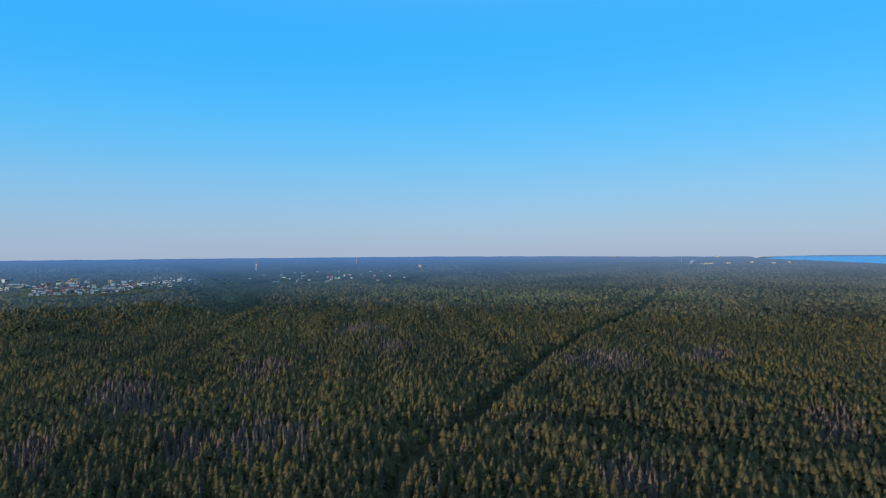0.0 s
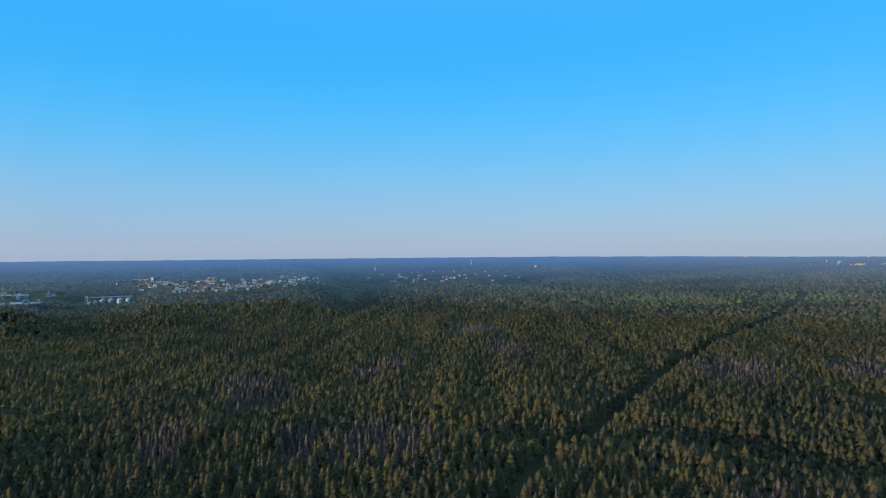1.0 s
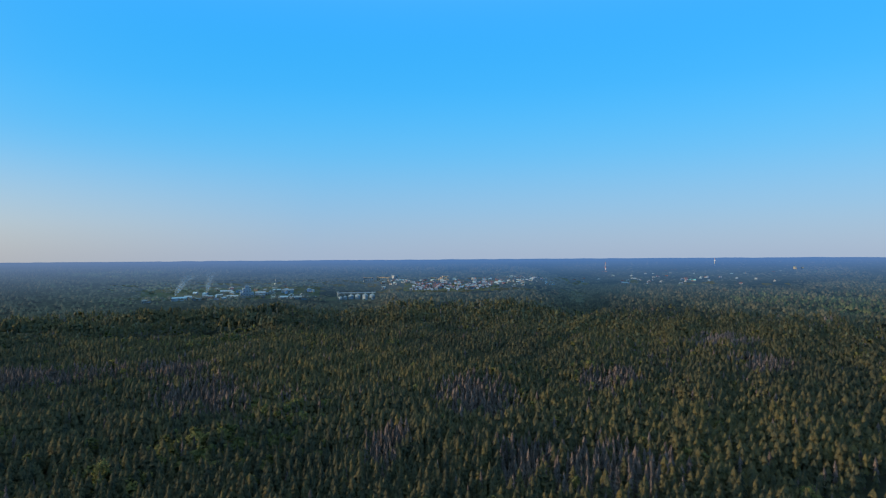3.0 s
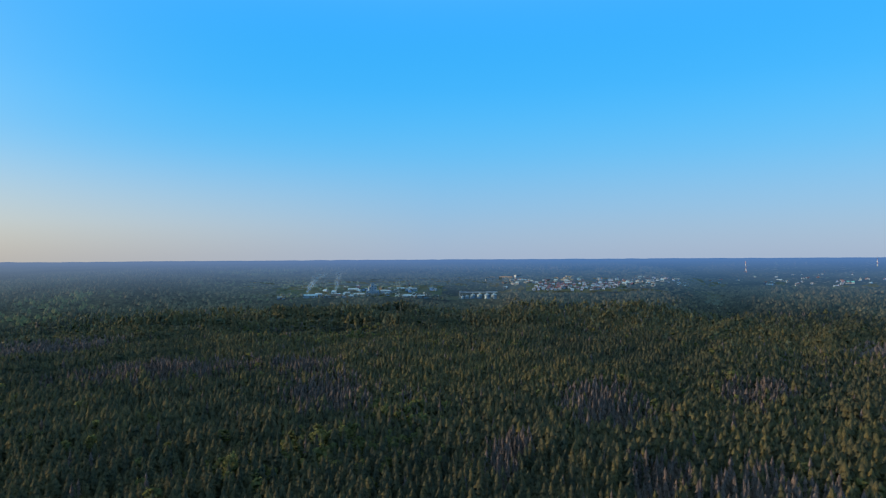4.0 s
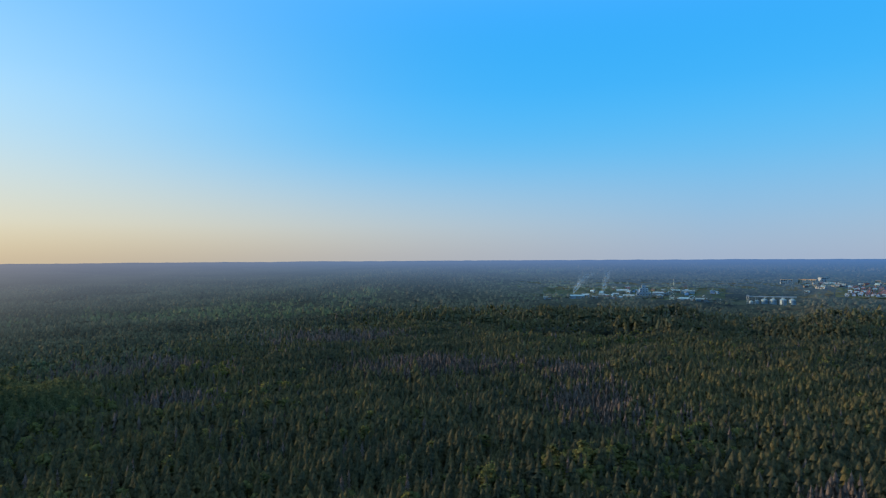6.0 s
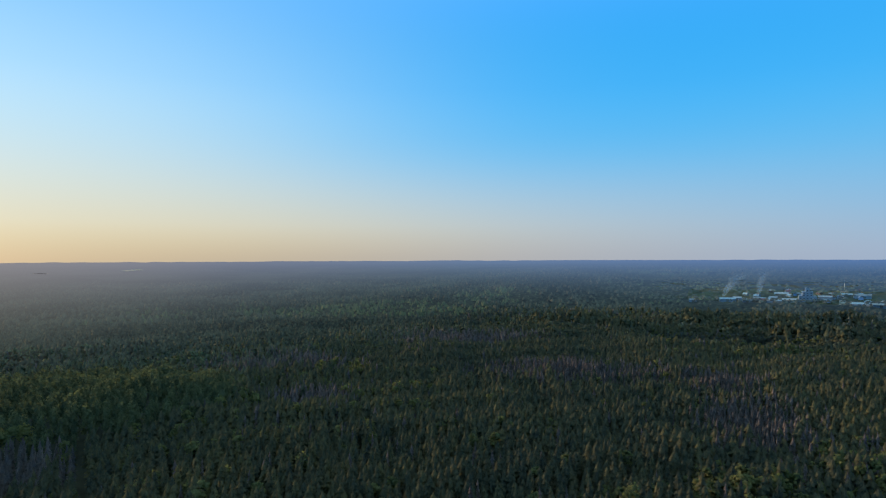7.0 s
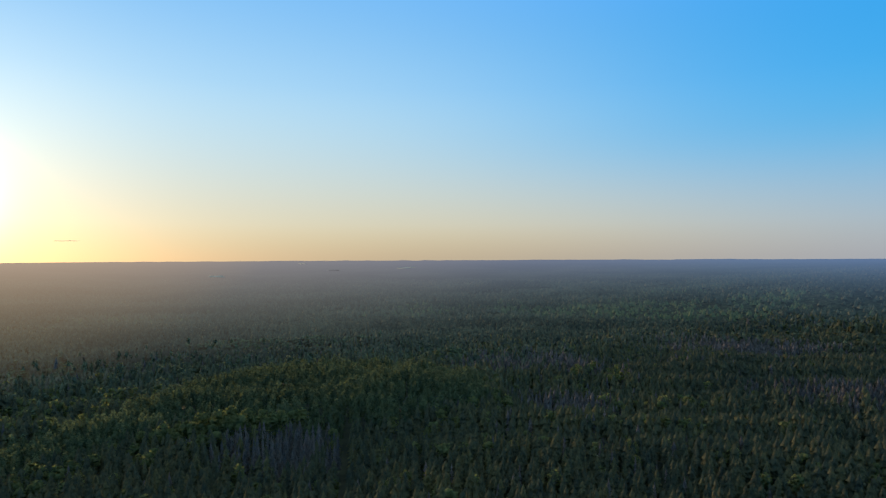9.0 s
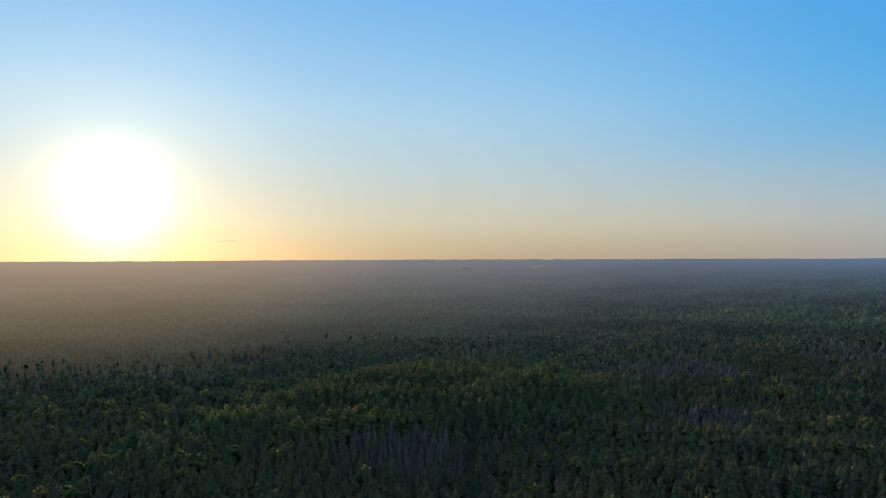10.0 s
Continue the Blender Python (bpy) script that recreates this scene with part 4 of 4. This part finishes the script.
def house(w, d, wall, rise, wall_mat, roof_mat, label, group):
    root = new("house")
    bm = bmesh.new()
    box(bm, -w / 2, w / 2, -d / 2, d / 2, -1.5, wall)
    for s in (-1, 1):
        v = [bm.verts.new((s * w / 2, -d / 2, wall)), bm.verts.new((s * w / 2, d / 2, wall)), bm.verts.new((s * w / 2, 0, wall + rise - 0.35))]
        bm.faces.new(v)
    walls = piece("wall", bm, wall_mat, root)
    bm = bmesh.new()
    gable(bm, w, d, wall, wall + rise)
    roof = piece("roof", bm, roof_mat, root)
    bm = bmesh.new()
    box(bm, -0.12 * w - 0.5, -0.12 * w + 0.5, -d / 2 - 0.06, -d / 2 + 0.06, -0.2, 2.1)
    piece("door", bm, TIMBER, root)
    bm = bmesh.new()
    box(bm, w * 0.18, w * 0.18 + 0.7, -0.4, 0.4, wall + rise * 0.5, wall + rise + 0.9)
    piece("chimney", bm, BRICK, roof)
    for s in (-1, 1):
        for k in (-0.28, 0.0, 0.2):
            bm = bmesh.new()
            box(bm, w * k - 0.55, w * k + 0.55, s * d / 2 - 0.04, s * d / 2 + 0.04, 1.0, 2.5)
            piece("window", bm, GLASS, root)
    return tagged(root, label, "house", group)


def block(w, d, floors, wall_mat, roof_mat, label):
    root = new("apartment_building")
    top = floors * 3.0
    bm = bmesh.new()
    box(bm, -w / 2, w / 2, -d / 2, d / 2, -2, top)
    piece("wall", bm, wall_mat, root)
    bm = bmesh.new()
    box(bm, -w / 2 - 0.3, w / 2 + 0.3, -d / 2 - 0.3, d / 2 + 0.3, top, top + 0.6)
    piece("roof", bm, roof_mat, root)
    n = int(w / 4)
    for s in (-1, 1):
        for f in range(floors):
            for k in range(n):
                x = -w / 2 + (k + 0.5) * w / n
                bm = bmesh.new()
                box(bm, x - 0.8, x + 0.8, s * d / 2 - 0.05, s * d / 2 + 0.05, f * 3 + 1.0, f * 3 + 2.5)
                piece("window", bm, GLASS, root)
    return tagged(root, label, "apartment building", "apartment buildings")


def hall(w, d, wall, rise, wall_mat, roof_mat, label, name="warehouse"):
    root = new(name)
    bm = bmesh.new()
    box(bm, -w / 2, w / 2, -d / 2, d / 2, -2, wall)
    piece("wall", bm, wall_mat, root)
    bm = bmesh.new()
    gable(bm, w, d, wall, wall + rise, 0.4)
    piece("roof", bm, roof_mat, root)
    for k in range(max(1, int(w / 14))):
        x = -w / 2 + (k + 0.5) * w / max(1, int(w / 14))
        for s in (-1, 1):
            bm = bmesh.new()
            box(bm, x - 1.8, x + 1.8, s * d / 2 - 0.06, s * d / 2 + 0.06, 0, min(wall - 0.6, 4))
            piece("gate", bm, TIMBER, root)
    return tagged(root, label, "warehouse", "low buildings of the works")


def put(ob, az, r, turn=0.0, dz=0.0):
    """Stands ob at that bearing and distance, turned from facing the flight."""
    x, y = polar(az, r)
    ob.matrix_basis = pose(x, y, stand_on(x, y) + dz, 0, 0, az + turn) @ Matrix.Diagonal((*ob.scale, 1))
    return ob


def sow(models, az, r, turn, fresh):
    k = fresh.randint(len(models))
    ob = models[k]
    x, y = polar(az, r)
    m = pose(x, y, stand_on(x, y), 0, 0, az + turn)
    if ob.name in sown:
        return copy_thing(ob, m)
    sown.add(ob.name)
    ob.matrix_basis = m
    return ob


sown = set()
rng = np.random.RandomState(404)

# open ground of the towns
def plot_sheet(name, a0, a1, r0, r1, mat, label, category):
    A, R = np.meshgrid(np.linspace(a0, a1, 40), np.linspace(r0, r1, 14), indexing="ij")
    x, y = -np.sin(np.radians(A)) * R, np.cos(np.radians(A)) * R
    v = np.stack([x, y, height(x, y) + 0.45], -1).reshape(-1, 3)
    f = []
    for i in range(39):
        for j in range(13):
            p = i * 14 + j
            f += [(p, p + 14, p + 15), (p, p + 15, p + 1)]
    tagged(new(name, mesh_of(name, v, np.array(f), [mat])), label, category, kind="structure")


plot_sheet("ground_works", 41.3, 55.5, 1141, 1300, MEADOW, "grassy open ground of the works", "ground")
plot_sheet("ground_estate", 25.6, 34.0, 1188, 1290, MEADOW, "grassy open ground of the housing estate", "ground")
plot_sheet("road", 44.95, 45.35, 1148, 1300, GRAVEL, "pale straight road through the works", "road")

# estate of houses with red roofs, made small to fit the view
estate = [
    house(4.9, 4.6, 2.5, 1.8, SHADED_LIME, ROOF_RED, "white house with a dark red pitched roof", "houses of the estate"),
    house(4.9, 4.5, 2.5, 1.6, SHADED_LIME, ROOF_SHADED_GREY, "white house with a pale grey pitched roof", "houses of the estate"),
    house(5.9, 4.6, 2.5, 1.8, SHADED_LIME, ROOF_RED, "long white house with a dark red roof", "houses of the estate"),
    house(4.8, 4.6, 2.5, 1.8, SHADED_LIME, ROOF_RED, "white house with a red pitched roof", "houses of the estate"),
    house(4.9, 4.5, 2.5, 1.6, SHADED_LIME, ROOF_BLUE, "white house with a blue pitched roof", "houses of the estate"),
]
for row, r in enumerate((1198, 1208, 1218, 1229, 1240, 1252, 1264)):
    for a in np.arange(26.3 + 0.3 * (row % 2) + (0.0 if row > 1 else 1.2), 33.4 - 0.3 * (row % 3), 0.36):
        if rng.uniform() < 0.8:
            sow(estate, a + rng.uniform(-0.08, 0.08), r + rng.uniform(-4, 4), rng.choice([0, 90, 8]) + rng.uniform(-8, 8), rng)
cottages = [
    house(6.6, 5.4, 2.7, 2.1, TIMBER, ROOF_SHADED_GREY, "timber cottage with a pale grey roof", "cottages of the town"),
    house(7, 6, 2.8, 2.2, SHADED_PLASTER, ROOF_SHADED_GREY, "white cottage with a pale grey roof", "cottages of the town"),
    house(6.4, 5.4, 2.7, 2.1, TIMBER, ROOF_RED, "timber cottage with a red roof", "cottages of the town"),
    house(7.2, 6, 2.8, 2.2, SHADED_PLASTER, ROOF_BLUE, "white cottage with a blue roof", "cottages of the town"),
]
for k in range(26):
    sow(cottages, rng.uniform(22.5, 36), rng.uniform(1290, 1460), rng.uniform(-40, 40), rng)
for k in range(16):
    sow(cottages, rng.uniform(23.4, 27.2), rng.uniform(1225, 1330), rng.uniform(-40, 40), rng)
for k in range(14):
    sow(cottages, rng.uniform(33.4, 36.6), rng.uniform(1255, 1380), rng.uniform(-40, 40), rng)
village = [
    house(6.6, 5.4, 2.4, 2.0, SHADED_LIME, ROOF_SHADED_GREY, "white village house with a pale grey roof", "houses of the village"),
    house(6.2, 5.4, 2.4, 2.0, SHADED_LIME, ROOF_BLUE, "pale village house with a blue roof", "houses of the village"),
    house(7.6, 5.6, 2.5, 2.0, SHADED_PLASTER, ROOF_BLUE, "long white village house with a blue roof", "houses of the village"),
    house(7.6, 6, 2.5, 2.2, SHADED_LIME, ROOF_RED, "white village house with a dark red roof", "houses of the village"),
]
for k in range(112):
    a = rng.normal(12.4, 2.4) if k % 5 < 1 else rng.uniform(3, 19.5)
    lane = 1850 + 62 * rng.choice([0, 1, 2, 3, 4, 6, 8, 10]) + 14 * math.sin(a * 1.3)
    if k % 5 > 2:
        a, lane = rng.uniform(20.8, 26.5), 1360 + 50 * rng.choice([0, 1, 2, 3, 4, 5])
    sow(village, a, lane + rng.uniform(-12, 12), rng.choice([0, 90]) + rng.uniform(-25, 25), rng)
for a, r in ((52.4, 1080), (52.8, 1075), (53.2, 1086), (53.5, 1077), (54.9, 1083)):
    sow(cottages, a, r, rng.uniform(-20, 20), rng)
put(hall(18, 10, 4, 2, SHADED_PLASTER, ROOF_GREEN, "long hall with a turquoise roof"), 9.6, 1950, 6)

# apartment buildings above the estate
put(block(20, 10, 3, SHADED_PLASTER, ROOF_ORANGE, "white three-storey apartment building with an orange roof"), 37.2, 1380, 12)
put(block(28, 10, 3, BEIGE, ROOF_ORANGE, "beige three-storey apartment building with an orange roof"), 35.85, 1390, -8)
put(block(14, 10, 4, SHADED_PLASTER, ROOF_SHADED_GREY, "white four-storey apartment building with flat roof"), 34.8, 1385, 30)
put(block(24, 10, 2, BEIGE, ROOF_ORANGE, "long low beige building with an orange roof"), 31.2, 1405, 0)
put(block(14, 10, 3, BEIGE, ROOF_SHADED_GREY, "small beige three-storey apartment building"), 30.4, 1408, 10)

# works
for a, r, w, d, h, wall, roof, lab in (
        (52.6, 1168, 22, 9, 3.4, SHADED_PLASTER, ROOF_BLUE, "long white hall with a pale blue roof"),
        (51.2, 1160, 12, 8, 3.2, SHADED_PLASTER, ROOF_SHADED_GREY, "white hall with a grey roof"),
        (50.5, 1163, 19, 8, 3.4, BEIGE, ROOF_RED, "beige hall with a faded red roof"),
        (49.4, 1158, 18, 8, 3.2, SHADED_PLASTER, ROOF_SHADED_GREY, "low white shed with a grey roof"),
        (48.4, 1165, 18, 9, 3.6, BEIGE, ROOF_SHADED_GREY, "beige hall with a grey roof"),
        (44.1, 1152, 21, 9, 3.4, SHADED_PLASTER, ROOF_BLUE, "white hall with a blue roof"),
        (42.9, 1150, 18, 8, 3.2, STEEL, ROOF_SHADED_GREY, "grey steel-clad hall with a low roof"),
        (42.0, 1154, 16, 8, 3.2, BEIGE, ROOF_SHADED_GREY, "beige shed with a grey roof"),
        (55.0, 1150, 11, 7, 3, SHADED_PLASTER, ROOF_SHADED_GREY, "small white shed with grey roof"),
        (46.2, 1195, 16, 8, 3.6, SHADED_PLASTER, ROOF_SHADED_GREY, "white workshop with a grey roof"),
        (44.0, 1215, 20, 8, 3.6, STEEL, ROOF_SHADED_GREY, "steel-clad workshop with a grey roof"),
        (49.0, 1222, 18, 8, 3.4, TIMBER, ROOF_SHADED_GREY, "timber shed with a grey roof")):
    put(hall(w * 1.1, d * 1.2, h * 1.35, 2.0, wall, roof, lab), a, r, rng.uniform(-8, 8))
for k in range(16):
    roof, tint = [(ROOF_BLUE, "blue"), (ROOF_SHADED_GREY, "pale grey")][k % 2]
    shed = hall(rng.uniform(8, 14), rng.uniform(6, 9), rng.uniform(3.2, 4.4), 1.8, (SHADED_LIME, TIMBER, STEEL)[k % 3], roof, "small pale shed of the works with a " + tint + " roof", "shed")
    put(shed, 42.2 + 0.66 * k + rng.uniform(-0.2, 0.2), rng.choice([1156, 1176, 1204, 1236]) + rng.uniform(-6, 6), rng.choice([0, 90]) + rng.uniform(-8, 8))
for k in range(22):
    sow(cottages, rng.uniform(41.5, 51.5), rng.uniform(1170, 1300), rng.uniform(-40, 40), rng)


def works_tower():
    """The stepped white mill building."""
    root = new("mill_building")
    for k, (w, d, z0, z1) in enumerate(((23, 13, -2, 8), (14, 11, 8, 14.5), (6, 6, 14.5, 20))):
        bm = bmesh.new()
        box(bm, -w / 2, w / 2, -d / 2, d / 2, z0, z1)
        body = piece("wall", bm, SHADED_PLASTER, root)
        bm = bmesh.new()
        box(bm, -w / 2 - 0.3, w / 2 + 0.3, -d / 2 - 0.3, d / 2 + 0.3, z1, z1 + 0.5)
        piece("roof", bm, ROOF_SHADED_GREY, root)
        for f in range(int((z1 - max(0, z0)) / 3)):
            for i in range(max(1, int(w / 4))):
                x = -w / 2 + (i + 0.5) * w / max(1, int(w / 4))
                bm = bmesh.new()
                box(bm, x - 0.9, x + 0.9, -d / 2 - 0.05, -d / 2 + 0.05, max(0, z0) + f * 3 + 1, max(0, z0) + f * 3 + 2.3)
                piece("window", bm, GLASS, root)
    return tagged(root, "white stepped mill building of the works", "mill")


put(works_tower(), 47.3, 1178, 5)


def silo(r, wall):
    root = new("grain_silo")
    bm = bmesh.new()
    n = int(wall / 0.6)
    lathe(bm, [(r, -1)] + [(r - 0.06 * (k % 2), wall * (k + 1) / n) for k in range(n)])
    piece("wall", bm, STEEL, root)
    bm = bmesh.new()
    drum(bm, r + 0.25, wall, wall + r * 0.52, 28, 0, 0, 0.7)
    roof = piece("roof", bm, STEEL, root)
    bm = bmesh.new()
    drum(bm, 0.7, wall + r * 0.5, wall + r * 0.5 + 1.2, 10)
    piece("cap", bm, STEEL, roof)
    for k in range(14):
        bm = bmesh.new()
        a = k * 6.2832 / 14
        box(bm, -0.15, 0.15, -0.12, 0.12, -1, wall)
        bmesh.ops.transform(bm, matrix=pose(math.cos(a) * (r + 0.1), math.sin(a) * (r + 0.1), 0, 0, 0, math.degrees(a)), verts=bm.verts)
        piece("rib", bm, STEEL, root)
    return tagged(root, "round galvanised steel grain silo with conical roof", "silo", "row of grain silos")


first = silo(5.0, 8.0)
spots = ((36.72, 1), (37.32, 1), (37.98, 0.94), (38.55, 0.92), (39.05, 0.7), (39.45, 0.64))
for k, (a, s) in enumerate(spots):
    x, y = polar(a, 1160)
    m = pose(x, y, stand_on(x, y), 0, 0, a)
    ob = first if k == 0 else copy_thing(first, m)
    ob.matrix_basis = m
    ob.scale = (s, s, s)


def conveyor(length, z):
    """The gallery over the silos with its lift tower."""
    root = new("silo_conveyor")
    bm = bmesh.new()
    box(bm, 0, length, -0.9, 0.9, z, z + 1.8)
    piece("gallery", bm, STEEL, root)
    bm = bmesh.new()
    for x in (0, 3.0):
        for y in (-1.5, 1.5):
            strut(bm, (x, y, -1), (x, y, z + 1.5), 0.3)
    for k in range(7):
        h = (z + 1.5) * k / 7
        for y in (-1.5, 1.5):
            strut(bm, (0, y, h), (3, y, h + (z + 1.5) / 7), 0.2)
        for x in (0, 3.0):
            strut(bm, (x, -1.5, h), (x, 1.5, h + (z + 1.5) / 7), 0.2)
    piece("lift_tower", bm, STEEL, root)
    bm = bmesh.new()
    box(bm, -0.4, 3.4, -1.9, 1.9, z + 1.5, z + 3.2)
    piece("tower_head", bm, STEEL, root)
    for x in np.arange(12, length, 13):
        bm = bmesh.new()
        strut(bm, (x, -0.8, -1), (x, -0.4, z), 0.3)
        strut(bm, (x, 0.8, -1), (x, 0.4, z), 0.3)
        piece("leg", bm, STEEL, root)
    return tagged(root, "steel conveyor gallery and lift tower over the silos", "conveyor")


put(conveyor(68, 11.4), 39.75, 1166, 2)


def mast(tall, wide, bands, label, red=RED_PAINT, pale=WHITE_PAINT):
    """A lattice mast painted in red and white bands."""
    root = new("radio_mast")
    step = tall / bands
    for b in range(bands):
        bm = bmesh.new()
        z0, z1 = step * b, step * (b + 1)
        w0, w1 = wide * (1 - 0.8 * z0 / tall) / 2, wide * (1 - 0.8 * z1 / tall) / 2
        corners = ((-1, -1), (1, -1), (1, 1), (-1, 1))
        for i, (p, q) in enumerate(corners):
            s, t = corners[(i + 1) % 4]
            strut(bm, (p * w0, q * w0, z0 - (2 if b == 0 else 0)), (p * w1, q * w1, z1), 0.35)
            strut(bm, (p * w0, q * w0, z0), (s * w1, t * w1, z1), 0.2)
            strut(bm, (s * w0, t * w0, z0), (p * w1, q * w1, z1), 0.2)
            strut(bm, (p * w1, q * w1, z1), (s * w1, t * w1, z1), 0.2)
        piece("section", bm, red if b % 2 == (bands + 1) % 2 else pale, root)
    bm = bmesh.new()
    strut(bm, (0, 0, tall), (0, 0, tall + 4), 0.25)
    piece("antenna", bm, STEEL, root)
    return tagged(root, label, "radio mast", "radio masts")


put(mast(38, 4.4, 5, "tall lattice radio mast in red and white bands"), 16.6, 2340, 0)
put(mast(36, 4.2, 5, "distant lattice radio mast in red and white bands"), 7.86, 2560, 0)
put(mast(13, 1.0, 4, "slim grey lattice mast among the works", STEEL, STEEL), 45.1, 1290, 0)
put(mast(40, 4.0, 5, "small distant lattice mast over the forest"), -20.85, 2640, 0)

# pale halls far off along the lake and in the woods, their tops just over the trees
for a, r, w, tall, mat in ((-23.0, 2270, 28, 25.2, GRAVEL), (-22.5, 2180, 14, 25, GRAVEL), (-24.5, 2300, 12, 25.2, GRAVEL), (-25.5, 2300, 16, 25.2, GRAVEL),
                           (-26.2, 2330, 9, 27, GRAVEL), (-27.7, 2260, 22, 24, GRAVEL), (-28.9, 2290, 7, 27, GRAVEL), (2.1, 2420, 10, 14, GRAVEL),
                           (1.6, 2440, 8, 14, GRAVEL), (-15.2, 4500, 34, 32, GRAVEL), (-23.6, 4400, 16, 33, GRAVEL)):
    put(hall(w, 12, tall, 1.0, mat, GRAVEL, "distant pale building just above the trees"), a, r)


# ---- smoke over the works ----
def smoke_mat():
    m, n, l, b = shader("thin_smoke")
    where = n.new("ShaderNodeTexCoord")
    grain = n.new("ShaderNodeTexNoise")
    grain.inputs["Scale"].default_value, grain.inputs["Detail"].default_value = 0.07, 4
    l.new(where.outputs["Object"], grain.inputs["Vector"])
    puff = n.new("ShaderNodeMapRange")
    puff.inputs["From Min"].default_value, puff.inputs["From Max"].default_value = 0.25, 0.8
    puff.inputs["To Min"].default_value, puff.inputs["To Max"].default_value = 0.025, 0.1
    l.new(grain.outputs["Fac"], puff.inputs["Value"])
    axes = n.new("ShaderNodeSeparateXYZ")
    l.new(where.outputs["Object"], axes.inputs[0])
    fade = n.new("ShaderNodeMapRange")
    fade.inputs["From Min"].default_value, fade.inputs["From Max"].default_value = 8, 44
    fade.inputs["To Min"].default_value, fade.inputs["To Max"].default_value = 1.0, 0.0
    l.new(axes.outputs["Z"], fade.inputs["Value"])
    mul = n.new("ShaderNodeMath")
    mul.operation = "MULTIPLY"
    l.new(fade.outputs[0], mul.inputs[0])
    l.new(puff.outputs[0], mul.inputs[1])
    l.new(mul.outputs[0], b.inputs["Alpha"])
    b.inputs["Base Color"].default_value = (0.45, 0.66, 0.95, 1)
    b.inputs["Roughness"].default_value = 1.0
    b.inputs["Specular IOR Level"].default_value = 0.0
    return m


SMOKE = smoke_mat()


def plume(tall, drift, wide, seed):
    """Three veils of drifting smoke that widen and thin out as they rise."""
    root = new("smoke_plume")
    for shell in (1.0, 0.68, 0.36):
        v, f, n, rows = [], [], 20, 24
        for j in range(rows):
            k = j / (rows - 1)
            r = wide * (0.1 + 0.9 * k ** 0.9) * shell
            cx = drift * k ** 1.4 + 0.12 * r * math.sin(0.6 * j + seed)
            for i in range(n):
                a = i * 6.2832 / n
                q = r * (1 + 0.14 * math.sin(2 * a + 0.35 * j + seed) + 0.08 * math.sin(3 * a - 0.5 * j))
                v.append((cx + math.cos(a) * q, math.sin(a) * q, tall * k + 0.2))
        for j in range(rows - 1):
            for i in range(n):
                p, s = j * n + i, j * n + (i + 1) % n
                f += [(p, s, s + n), (p, s + n, p + n)]
        me = mesh_of("smoke_veil", np.array(v), np.array(f), [SMOKE])
        me.shade_smooth()
        part("smoke_veil", me, root)
    return tagged(root, "thin pale smoke rising from the works", "smoke", "smoke plumes")


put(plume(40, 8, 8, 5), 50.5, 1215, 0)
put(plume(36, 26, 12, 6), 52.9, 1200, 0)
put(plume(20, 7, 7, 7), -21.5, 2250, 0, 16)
